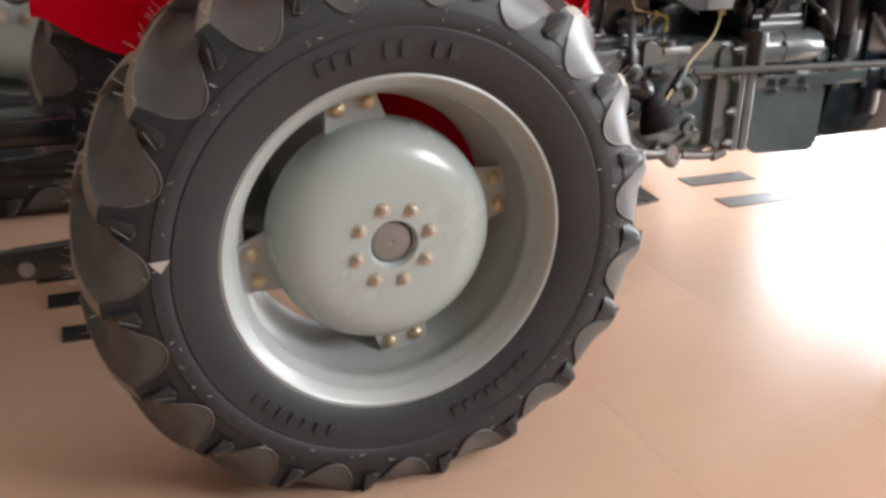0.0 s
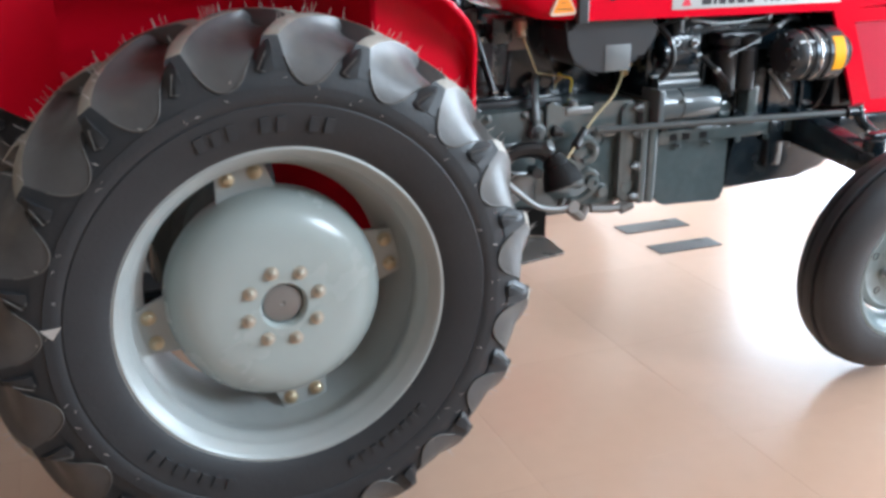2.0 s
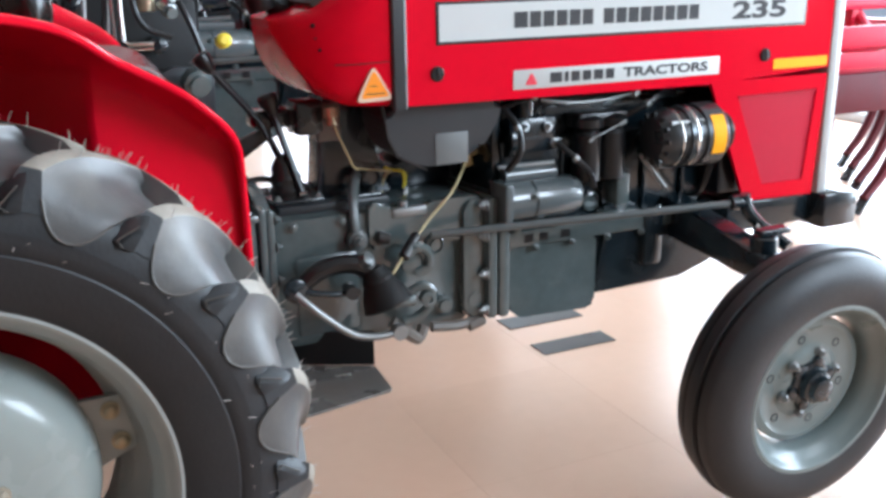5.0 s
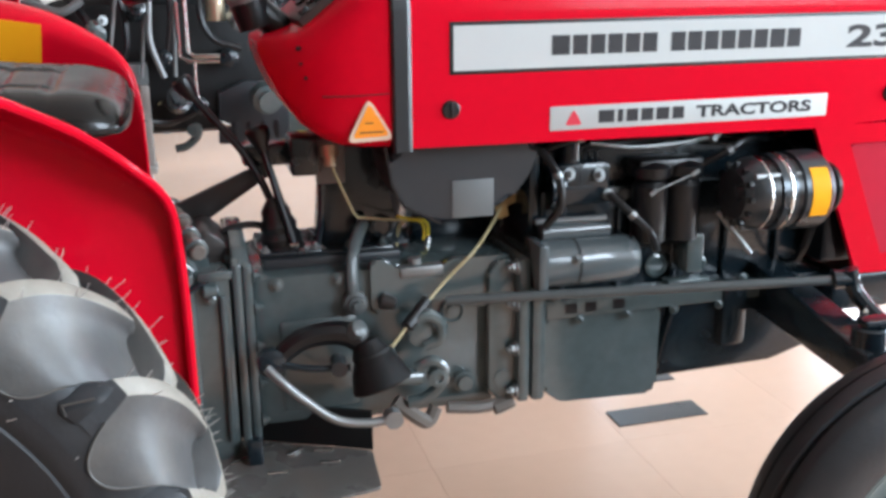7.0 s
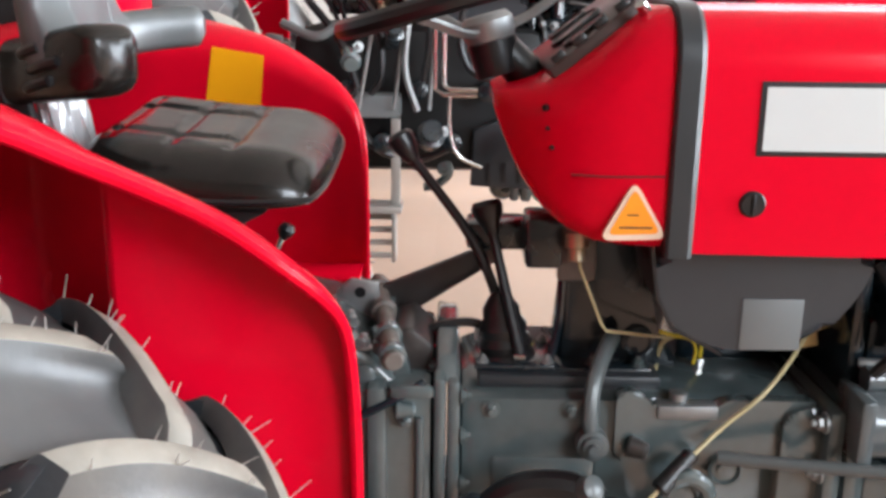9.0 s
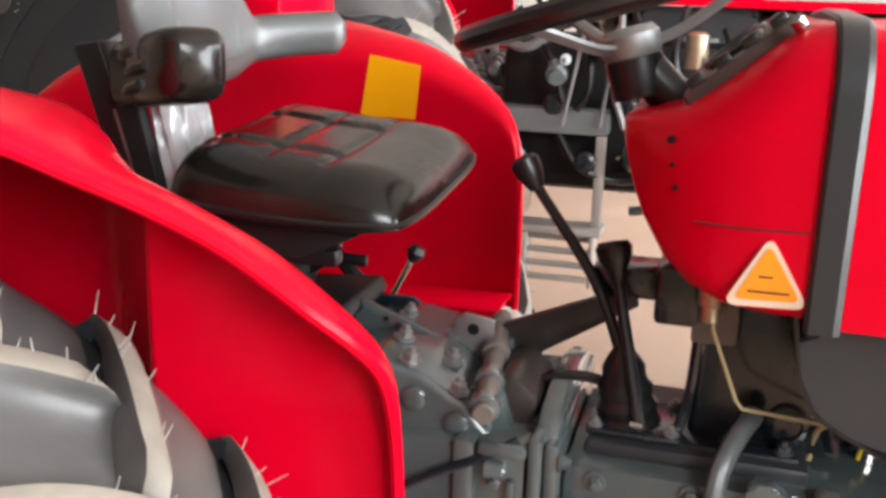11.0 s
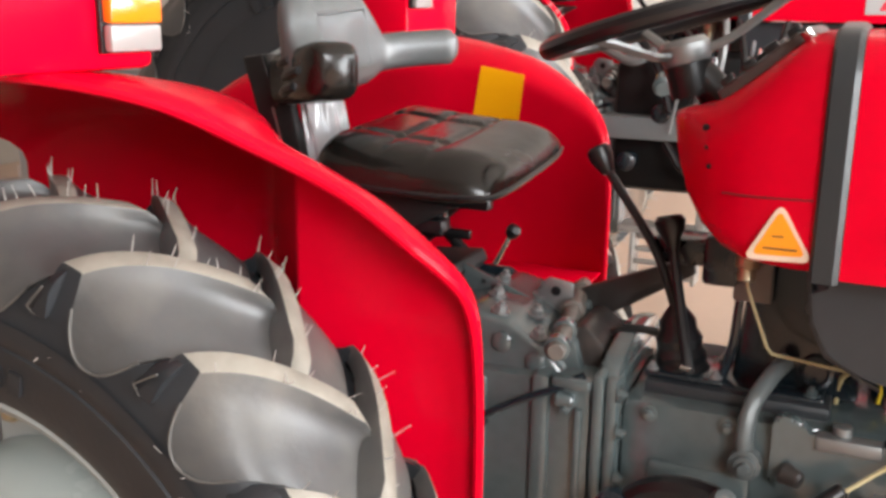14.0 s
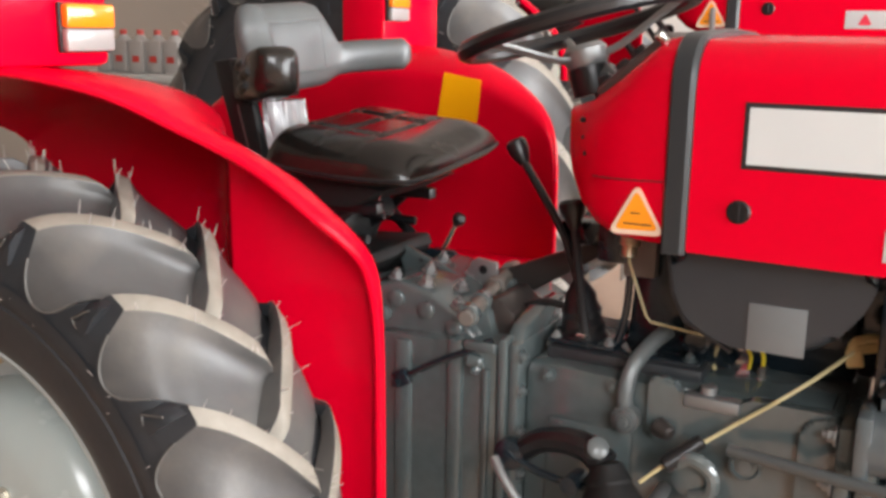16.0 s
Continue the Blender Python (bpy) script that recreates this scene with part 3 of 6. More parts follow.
def fender(parent, side):
    def face(x):
        """How far out the upright plate stands at x: it turns in towards the front."""
        if side > 0:
            return 0.445
        return max(0.31, 0.476 - (0.305 - x) * 1.1) if x < 0.305 else 0.476 - (x - 0.305) * 0.20
    lip = LIP + REAR if side < 0 else FAR_LIP
    fine_lip = spline([(x, side * y, z) for x, y, z in lip], 4)
    # a row of points on the crease itself
    stations = []
    for a, b in zip(fine_lip, fine_lip[1:] + [None]):
        stations.append(a)
        for x in (0.322, 0.305, 0.288):
            if side < 0 and b and a.x > x > b.x:
                stations.append(a.lerp(b, (a.x - x) / (a.x - b.x)))
    bm = B()
    floor_z = 0.52 if side < 0 else 0.80
    if side < 0:
        back = [(-0.70, 1.08), (-0.37, 1.02), (-0.20, 0.92), (0.02, 0.84), (0.085, 0.78), (0.11, floor_z), (0.70, floor_z)]
    else:
        back = [(-0.70, 0.86), (-0.612, 0.845), (-0.56, 0.81), (-0.49, 0.765), (-0.405, 0.728), (-0.25, floor_z), (0.70, floor_z)]
    def bottom(x):
        for (x0, z0), (x1, z1) in zip(back, back[1:]):
            if x0 <= x <= x1:
                return z0 + (z1 - z0) * (x - x0) / (x1 - x0)
        return floor_z
    loops = []
    for q in stations:
        y0 = face(q.x)
        width = max(abs(q.y) - y0, 0.012)
        drop = min(0.12, 0.03 + 0.32 * width)
        low = min(bottom(q.x), q.z - drop - 0.01)
        row = [Vector((q.x, y0, low)), Vector((q.x, y0, low + (q.z - drop - low) * 0.5)), Vector((q.x, y0, q.z - drop))]
        for j in range(1, 9):
            a = radians(78) * j / 8
            row.append(Vector((q.x, y0 + width * (1 - math.cos(a)) / (1 - math.cos(radians(78))), q.z - drop + drop * math.sin(a) / math.sin(radians(78)))))
        other = [Vector((p.x, p.y - 0.003, p.z + (0.004 if k > 2 else 0))) for k, p in enumerate(row)]
        loops.append([Vector((p.x, side * p.y, p.z)) for p in row + other[::-1]])
    rings(bm, loops)
    if side > 0:
        box(bm, (0.10, 0.325, 0.824), (0.498, 0.440, 0.830), 0.002)
        box(bm, (0.10, 0.321, 0.77), (0.498, 0.3255, 0.829), 0.002)
    ob = part("fender", bm, RED, parent, "glossy red rear fender with a flared lip", 60)
    edge = tube(B(), [(q.x, q.y, q.z - 0.004) for q in fine_lip[::2]], 0.0075, 8, 2)
    part("fender_lip", edge, RED, ob)
    # lamp box that stands on the flare
    dx, dz, y0 = (0.0, 0.0, 0.565) if side < 0 else (-0.17, 0.058, 0.515)
    bm = box(B(), (dx + 0.02, side * y0, 1.308 if side < 0 else 1.254), (dx + 0.152, side * (y0 + 0.295), 1.52), 0.012)
    part("lamp_box", bm, RED, ob, "red sheet-metal lamp box")
    part("lamp_base", box(B(), (dx + 0.1525, side * (y0 + 0.007), 1.329 + dz), (dx + 0.160, side * (y0 + 0.101), 1.402 + dz), 0.002), BLACK, ob)
    part("turn_lens", box(B(), (dx + 0.1602, side * (y0 + 0.009), 1.365 + dz), (dx + 0.176, side * (y0 + 0.099), 1.400 + dz), 0.004), AMBER, ob, "orange lamp lens")
    part("side_lens", box(B(), (dx + 0.1602, side * (y0 + 0.009), 1.331 + dz), (dx + 0.174, side * (y0 + 0.099), 1.364 + dz), 0.004), CLEAR, ob, "white lamp lens")
    return ob


def arch(x, half, low, top, r, n=7):
    """The outer line of a hood's section at x: up one side, over the rounded top and down the other."""
    pts = [(x, -half, low)]
    for i in range(n):
        a = math.pi - (math.pi / 2) * i / (n - 1)
        pts.append((x, -half + r + r * math.cos(a), top - r + r * math.sin(a) - 0.0))
    pts.append((x, 0, top + 0.006))
    return [Vector(p) for p in pts] + [Vector((px, -py, pz)) for px, py, pz in pts[-2::-1]]


def shell(bm, stations, thick=0.008):
    loops = []
    for x, half, low, top, r in stations:
        outer = arch(x, half, low, top, r)
        inner = arch(x, half - thick, low, top - thick, r)
        loops.append(outer + inner[::-1])
    rings(bm, loops)
    return bm


def letter_bars(parent, x0, x1, z0, z1, y, widths, gap=0.25):
    """Dark bars in place of letters, one part each."""
    total = sum(abs(w) for w in widths) + gap * (len(widths) - 1)
    x = x0
    unit = (x1 - x0) / total
    for w in widths:
        if w > 0:
            part("print_bar", box(B(), (x, y - 0.0008, z0), (x + w * unit, y, z1)), INK, parent, "", 0)
        x += (abs(w) + gap) * unit


def lettering(parent, text, x0, x1, z0, z1, y):
    """Raised print of one word, fitted to its height and length."""
    curve = bpy.data.curves.new("print", "FONT")
    curve.body, curve.extrude, curve.offset, curve.resolution_u = text, 0.01, 0.034, 4
    holder = bpy.data.objects.new("print", curve)
    scene.collection.objects.link(holder)
    bpy.context.view_layer.update()
    me = bpy.data.meshes.new_from_object(holder)
    bpy.data.objects.remove(holder)
    bm = B()
    bm.from_mesh(me)
    bpy.data.meshes.remove(me)
    xs, ys = [v.co.x for v in bm.verts], [v.co.y for v in bm.verts]
    kx, kz = (x1 - x0) / (max(xs) - min(xs)), (z1 - z0) / (max(ys) - min(ys))
    for v in bm.verts:
        v.co = Vector((x0 + (v.co.x - min(xs)) * kx, y - (v.co.z + 0.01) * 0.03, z0 + (v.co.y - min(ys)) * kz))
    return part("print", bm, INK, parent, "dark printed lettering", 0)


def hood(parent):
    bm = shell(B(), [(0.993, 0.258, 1.05, 1.362, 0.075), (1.5, 0.258, 1.045, 1.362, 0.075), (1.86, 0.258, 1.042, 1.36, 0.075), (2.262, 0.257, 1.062, 1.35, 0.075)])
    ob = part("hood", bm, RED, parent, "glossy red tractor hood", 30)
    y = -0.2586
    panel = part("name_panel", box(B(), (1.064, y - 0.0012, 1.181), (2.16, y, 1.276), 0.0005), INK, parent, "white name panel with dark bars")
    part("panel_face", box(B(), (1.071, y - 0.0024, 1.188), (2.153, y - 0.0013, 1.269)), WHITE, panel)
    letter_bars(panel, 1.262, 1.795, 1.211, 1.247, y - 0.0026, [1.2, 1, 1, 1, 1, 1, -0.6, 1, 1, 1, 1.05, 1, 1, 1.1, 1], 0.22)
    lettering(panel, "235", 1.905, 2.085, 1.205, 1.251, y - 0.0025)
    low = part("maker_panel", box(B(), (1.262, y - 0.0012, 1.068), (1.874, y, 1.114), 0.0005), WHITE, parent, "long white panel with dark bars")
    letter_bars(low, 1.362, 1.545, 1.079, 1.103, y - 0.0014, [1.2, 0.4, 0.9, 0.9, 1, 0.9], 0.28)
    lettering(low, "TRACTORS", 1.572, 1.836, 1.079, 1.103, y - 0.0013)
    tri = rounded([(1.292, 1.077), (1.328, 1.077), (1.31, 1.108)], 0.008)
    part("emblem", prism(B(), tri, "y", y - 0.0014, y - 0.0024), material("emblem_red", (0.65, 0.03, 0.06), 0.4), low)
    part("label", box(B(), (2.06, y - 0.001, 1.068), (2.253, y, 1.095)), YELLOW, ob, "narrow yellow label")
    for x, z in ((1.066, 1.118), (2.028, 1.108)):
        bm = lathe(B(), [(0, 0.0175), (0.002, 0.0175), (0.004, 0.015), (0.006, 0.0148)], (x, -0.258, z), (0, -1, 0), 24)
        box(bm, (x - 0.0025, -0.2675, z - 0.013), (x + 0.0025, -0.263, z + 0.013), 0.001)
        part("latch", bm, BLACK, ob, "round black hood latch")
    # side panel of the nose
    outer = [(1.853, 1.046), (2.261, 1.046), (2.243, 0.705), (1.997, 0.712)]
    inner = [(1.945, 1.004), (2.228, 1.006), (2.203, 0.750), (2.055, 0.752)]
    for s in (-1, 1):
        bm = B()
        a = [bm.verts.new((x, s * 0.2575, z)) for x, z in outer]
        b = [bm.verts.new((x, s * 0.2575, z)) for x, z in inner]
        c = [bm.verts.new((x, s * 0.2515, z)) for x, z in inner]
        d = [bm.verts.new((x, s * 0.246, z)) for x, z in outer]
        for i in range(4):
            j = (i + 1) % 4
            bm.faces.new((a[i], a[j], b[j], b[i]))
            bm.faces.new((b[i], b[j], c[j], c[i]))
            bm.faces.new((a[j], a[i], d[i], d[j]))
        bm.faces.new(d)
        part("nose_panel", bm, RED, ob, "red lower side panel", 20)
    bm = prism(B(), inner, "y", -0.2516, -0.2535)
    box(bm, (1.95, -0.2600, 0.9985), (2.226, -0.2536, 1.0025))
    part("screen", bm, RED_DULL, ob, "dull red recessed mesh screen")
    bm = box(B(), (2.263, -0.262, 0.70), (2.305, 0.262, 1.345), 0.012)
    part("grille_frame", bm, material("grille_grey", (0.50, 0.51, 0.51), 0.4, grain=0.04), ob, "pale grey grille frame")
    # rubber strip between hood and cowl
    bm = shell(B(), [(0.956, 0.262, 1.045, 1.368, 0.075), (0.960, 0.266, 1.045, 1.372, 0.077), (0.985, 0.266, 1.045, 1.372, 0.077), (0.992, 0.261, 1.045, 1.368, 0.075)], 0.012)
    part("hood_strip", bm, STRIP, parent, "dark grey rubber strip round the hood")
    return ob


def cowl(parent):
    rows = [(0.9555, 1.050, 1.366, 0.256), (0.93, 1.050, 1.362, 0.254), (0.902, 1.0515, 1.340, 0.250), (0.868, 1.055, 1.310, 0.243), (0.833, 1.068, 1.283, 0.226),
            (0.801, 1.093, 1.262, 0.199), (0.772, 1.132, 1.252, 0.163), (0.756, 1.164, 1.248, 0.134), (0.744, 1.194, 1.245, 0.105), (0.735, 1.220, 1.241, 0.078)]
    loops = []
    for x, lo, hi, half in rows:
        r = min(0.075, (hi - lo) * 0.32)
        ring = []
        for cx, cz, a0 in ((half - r, hi - r, 0), (-half + r, hi - r, 90), (-half + r * 0.5, lo + r * 0.5, 180), (half - r * 0.5, lo + r * 0.5, 270)):
            rr = r if a0 < 180 else r * 0.5
            for i in range(6):
                a = radians(a0 + 90 * i / 5)
                ring.append(Vector((x, cx + rr * math.cos(a), cz + rr * math.sin(a))))
        loops.append(ring)
    bm = B()
    rings(bm, loops)
    ob = part("cowl", bm, RED, parent, "red dash cowl behind the hood", 45)
    for s in (-1, 1):
        seam = tube(B(), [(0.952, s * 0.2555, 1.152), (0.90, s * 0.2505, 1.150), (0.868, s * 0.2435, 1.149), (0.833, s * 0.2325, 1.149)], 0.0016, 6, 3)
        part("seam", seam, material("seam_shadow", (0.16, 0.004, 0.008), 0.6) if s < 0 else bpy.data.materials["seam_shadow"], ob)
    y = -0.2555
    tri = rounded([(0.870, 1.066), (0.960, 1.069), (0.913, 1.147)], 0.016)
    warn = part("warning_triangle", prism(B(), tri, "y", y + 0.006, y - 0.0016), material("warning_white", (0.75, 0.55, 0.42), 0.4), parent, "orange warning triangle with a pale border")
    tri = rounded([(0.881, 1.074), (0.950, 1.0765), (0.9135, 1.137)], 0.010)
    part("reflector", prism(B(), tri, "y", y - 0.0017, y - 0.0026), ORANGE, warn)
    bm = B()
    box(bm, (0.895, y - 0.003, 1.083), (0.938, y - 0.0027, 1.0855))
    box(bm, (0.905, y - 0.003, 1.100), (0.920, y - 0.0027, 1.102))
    part("print", bm, INK, warn, "dark bars", 0)
    for hx, hy, hz, hr in ((0.801, -0.194, 1.232, 0.0045), (0.805, -0.198, 1.205, 0.003), (0.811, -0.204, 1.180, 0.0035)):
        part("bolt_hole", lathe(B(), [(0, hr), (0.005, hr), (0.006, hr * 0.6), (0.004, hr * 0.5), (0.004, 0.0004)], (hx, hy, hz), (-0.62, -0.78, 0), 14), BLACK, ob)
    # instrument panel on the slope
    slope = turn(0, -40, 0)
    bm = box(B(), (0.795, -0.165, 1.300), (0.945, 0.165, 1.330), 0.008, slope)
    panel = part("instrument_panel", bm, material("dash_plastic", (0.055, 0.038, 0.034), 0.35, grain=0.1, dirt=0.2, dirt_colour=(0.12, 0.09, 0.08)), parent, "dark brown sloping instrument panel")
    n = slope @ Vector((0, 0, 1))
    for k, (yy, rr) in enumerate(((-0.10, 0.036), (0.0, 0.045), (0.10, 0.036))):
        c = Vector((0.87, yy, 1.315)) + n * 0.0155
        part("gauge", lathe(B(), [(0, rr), (0.006, rr), (0.007, rr - 0.004), (0.004, rr - 0.006), (0.004, 0.001)], c, n, 28), BLACK, panel)
    for k in range(4):
        c = Vector((0.87, -0.15, 1.315)) + n * 0.0155 + slope @ Vector((-0.055 + 0.036 * k, 0, 0))
        part("switch", box(B(), c - Vector((0.010, 0.008, 0.002)), c + Vector((0.010, 0.008, 0.010)), 0.002, slope), BLACK, panel)
    rod_bm = rod(B(), (0.928, -0.19, 1.352), (0.915, -0.20, 1.368), 0.008)
    part("key_switch", rod_bm, CHROME, panel)
    return ob


def steering(parent):
    n = Vector((-0.28, 0, 0.96))
    c = Vector((0.712, 0.0, 1.380))
    base = Vector((0.812, 0.0, 1.235))
    bm = rod(B(), base, c - n * 0.07, 0.030, 0.027, 20)
    lathe(bm, [(0, 0.036), (0.05, 0.038), (0.055, 0.030)], c - n * 0.125, n, 20)
    ob = part("steering_column", bm, BLACK, parent, "black steering column")
    u, v, w = frame_of(n)
    bm = B()
    R, r = 0.208, 0.0160
    loops = []
    for i in range(48):
        a = 2 * math.pi * i / 48
        d = u * math.cos(a) + v * math.sin(a)
        loops.append([c + d * (R + r * math.cos(b)) + w * r * math.sin(b) for b in [2 * math.pi * k / 10 for k in range(10)]])
    loops.append(loops[0])
    rings(bm, loops, True, False, False)
    bmesh.ops.remove_doubles(bm, verts=bm.verts[:], dist=1e-5)
    rim = part("steering_wheel", bm, BLACK, parent, "black steering wheel with bright spokes")
    for k in range(3):
        a = radians(75 + 120 * k)
        d = u * math.cos(a) + v * math.sin(a)
        sp = tube(B(), [c - w * 0.06 + d * 0.02, c - w * 0.052 + d * 0.07, c - w * 0.02 + d * 0.15, c + d * 0.205], 0.009, 8, 4, 0.55)
        part("spoke", sp, STEEL, rim, "grey steel spoke")
    part("boss", lathe(B(), [(-0.085, 0.030), (-0.065, 0.040), (-0.045, 0.040), (-0.035, 0.032), (-0.034, 0.001)], c, n, 24), STEEL, rim)
    return ob


def seat(parent):
    # cushion: a soft block, higher at the edges, sewn in squares on top
    bm = B()
    nx, ny = 66, 72
    x0, x1, y0, y1 = 0.158, 0.498, -0.240, 0.190
    def shape(i, j, top):
        s, t = i / nx, j / ny
        x, y = x0 + (x1 - x0) * s, y0 + (y1 - y0) * t
        e = max(0.0, min(s / 0.14, (1 - s) / 0.30, 1.0))
        f = max(0.0, min(t / 0.24, (1 - t) / 0.24, 1.0))
        rise = math.sqrt(1 - (1 - e) ** 2.2) * math.sqrt(1 - (1 - f) ** 2.2)
        # plan with rounded corners and a narrower front
        mid = (y0 + y1) / 2
        y = mid + (y - mid) * (1 - 0.06 * s * s) * (1 - 0.10 * abs(2 * s - 1) ** 5)
        x = x0 + (x1 - x0) * (0.5 + (s - 0.5) * (1 - 0.09 * abs(2 * t - 1) ** 4))
        seam = 1.119 - 0.016 * s + 0.034 * t - 0.006 * math.sin(math.pi * s)
        if top:
            z = seam + 0.006 + 0.058 * rise + 0.008 * (2 * abs(t - 0.5)) ** 2 * rise - 0.010 * rise * s
            # sewn lines, soft and shallow
            for g in (0.12, 0.37, 0.62):
                z -= 0.0050 * rise * math.exp(-((s - g) / 0.024) ** 2) * (1 if 0.16 < t < 0.84 else 0.3)
            for g in (0.30, 0.68):
                z -= 0.0046 * rise * math.exp(-((t - g) / 0.024) ** 2) * min(1.0, max(0.0, (0.66 - s) / 0.08))
        else:
            z = seam - 0.004 - 0.014 * rise
        return (x, y, z)
    top = [[bm.verts.new(shape(i, j, True)) for j in range(ny + 1)] for i in range(nx + 1)]
    bot = [[bm.verts.new(shape(i, j, False)) for j in range(ny + 1)] for i in range(nx + 1)]
    for i in range(nx):
        for j in range(ny):
            bm.faces.new((top[i][j], top[i + 1][j], top[i + 1][j + 1], top[i][j + 1]))
            bm.faces.new((bot[i][j], bot[i][j + 1], bot[i + 1][j + 1], bot[i + 1][j]))
    for i in range(nx):
        bm.faces.new((top[i][0], bot[i][0], bot[i + 1][0], top[i + 1][0]))
        bm.faces.new((top[i][ny], top[i + 1][ny], bot[i + 1][ny], bot[i][ny]))
    for j in range(ny):
        bm.faces.new((top[0][j], top[0][j + 1], bot[0][j + 1], bot[0][j]))
        bm.faces.new((top[nx][j], bot[nx][j], bot[nx][j + 1], top[nx][j + 1]))
    cushion = part("seat", bm, VINYL, parent, "black padded vinyl seat with sewn squares", 60)
    edge = [shape(i, 0, False) for i in range(0, nx + 1, 6)] + [shape(nx, j, False) for j in range(6, ny + 1, 6)]
    part("piping", tube(B(), [Vector(p) + Vector((0, 0, 0.006)) for p in edge], 0.0042, 6, 2), BLACK, cushion, "black piping")
    # wrap-round backrest
    path = spline([(0.190, -0.236, 1.292), (0.150, -0.204, 1.288), (0.142, -0.14, 1.290), (0.141, -0.08, 1.294), (0.136, 0.0, 1.299), (0.142, 0.065, 1.306), (0.178, 0.130, 1.312), (0.243, 0.200, 1.317)], 6)
    loops, front = [], []
    n = len(path) - 1
    def ease(v):
        v = min(1.0, max(0.0, v))
        return v * v * (3 - 2 * v)
    for i, p in enumerate(path):
        t = i / n
        w = (path[min(i + 1, n)] - path[max(i - 1, 0)]).normalized()
        side = Vector((0, 0, 1)).cross(w).normalized()
        bell = ease((t * 7 - 0.25) / 0.5) * ease((5.0 - t * 7) / 1.3)
        up, dn, th = 0.034 + 0.090 * bell, 0.034 + 0.012 * bell, 0.034
        endk = min(1.0, min(t, 1 - t) / 0.05 + 0.55)
        ring = []
        for k in range(16):
            a = 2 * math.pi * k / 16
            cs, sn = math.cos(a), math.sin(a)
            q = 0.6
            xx = math.copysign(abs(cs) ** q, cs) * th * endk
            zz = math.copysign(abs(sn) ** q, sn) * (up if sn > 0 else dn) * endk
            ring.append(p + side * (xx + 0.12 * zz * bell) + Vector((0, 0, zz)))
        loops.append(ring)
        if bell > 0.93:
            front.append((p - side * (th - 0.0005), side, up))
    bm = B()
    rings(bm, loops)
    back = part("backrest", bm, PAD, cushion, "black wrap-round vinyl backrest, its window sheen coloured grey", 60)
    # sewn border of the front panel
    low = [p + Vector((0, 0, -0.010)) for p, q, up in front]
    high = [p + q * (0.12 * up * 0.72 + 0.003) + Vector((0, 0, up * 0.72)) for p, q, up in front]
    bm = tube(B(), low, 0.0032, 6, 2)
    tube(bm, high, 0.0032, 6, 2)
    for k in (0, -1):
        tube(bm, [low[k], high[k]], 0.0032, 6, 0)
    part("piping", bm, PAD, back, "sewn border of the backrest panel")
    # moulded near end of the backrest: a dark block along the arm, with finger ribs on its outer side
    p0, p1 = Vector((0.090, -0.146, 1.266)), Vector((0.262, -0.283, 1.296))
    run_dir = (p1 - p0).normalized()
    out = Vector((run_dir.y, -run_dir.x, 0)).normalized()
    loops = []
    for t, k in ((0.0, 0.90), (0.03, 1.0), (0.80, 1.04), (0.90, 0.97), (0.96, 0.84), (1.0, 0.55)):
        ring = []
        for q in range(20):
            a = 2 * math.pi * q / 20
            cs, sn = math.cos(a), math.sin(a)
            ring.append(p0.lerp(p1, t) + out * (math.copysign(abs(cs) ** 0.5, cs) * 0.042 * k) + Vector((0, 0, math.copysign(abs(sn) ** 0.5, sn) * 0.045 * k)))
        loops.append(ring)
    bm = B()
    rings(bm, loops)
    part("backrest_end", bm, VINYL, cushion, "black plastic end piece with moulded slots", 50)
    for t0, t1, dz in ((0.30, 0.52, 0.022), (0.40, 0.72, 0.001), (0.34, 0.60, -0.022)):
        a, b = p0.lerp(p1, t0) + out * 0.041 + Vector((0, 0, dz - 0.003)), p0.lerp(p1, t1) + out * 0.042 + Vector((0, 0, dz + 0.003))
        part("rib", tube(B(), [a, (a + b) / 2 + out * 0.004, b], 0.0076, 8, 3), BLACK, cushion)
    bm = prism(B(), [(-0.022, 1.300), (0.022, 1.307), (0.050, 1.22), (0.075, 1.12), (0.10, 1.03), (0.055, 1.03), (0.02, 1.17)], "y", -0.135, -0.090, 0.004)
    box(bm, (0.0, -0.0895, 1.225), (0.05, 0.06, 1.258), 0.004)
    part("bracket", bm, BLACK, cushion, "black steel backrest bracket")
    bm = prism(B(), [(0.050, 1.222), (0.088, 1.222), (0.112, 1.12), (0.128, 1.04), (0.104, 1.04), (0.080, 1.12)], "y", -0.150, -0.128, 0.003)
    part("bracket_plate", bm, MATT_BLACK, cushion)
    bm = prism(B(), [(0.042, 1.215), (0.0485, 1.217), (0.0785, 1.115), (0.072, 1.115)], "y", -0.142, -0.1355)
    part("bracket_strip", bm, STEEL, cushion, "dull steel strip")
    bm = B()
    loops = []
    for i in range(17):
        t = i / 16
        loops.append([Vector((0.118 - 0.020 * t + dx, -0.060 + dy, 1.105 + 0.118 * t)) for dx, dy in
                      [(0.024 * math.cos(a) * (1 + 0.16 * math.sin(9 * a + 4 * t) + 0.10 * math.sin(23 * a)), 0.064 * math.sin(a) * (1 + 0.10 * math.cos(7 * a + 2 * t))) for a in [2 * math.pi * k / 56 for k in range(56)]]])
    rings(bm, loops)
    part("plastic_wrap", bm, WRAP, cushion, "crinkled clear plastic wrap")
    # pan and suspension
    bm = prism(B(), [(0.17, 1.100), (0.42, 1.080), (0.34, 1.040), (0.18, 1.035)], "y", -0.185, 0.10, 0.006)
    part("seat_pan", bm, MATT_BLACK, cushion)
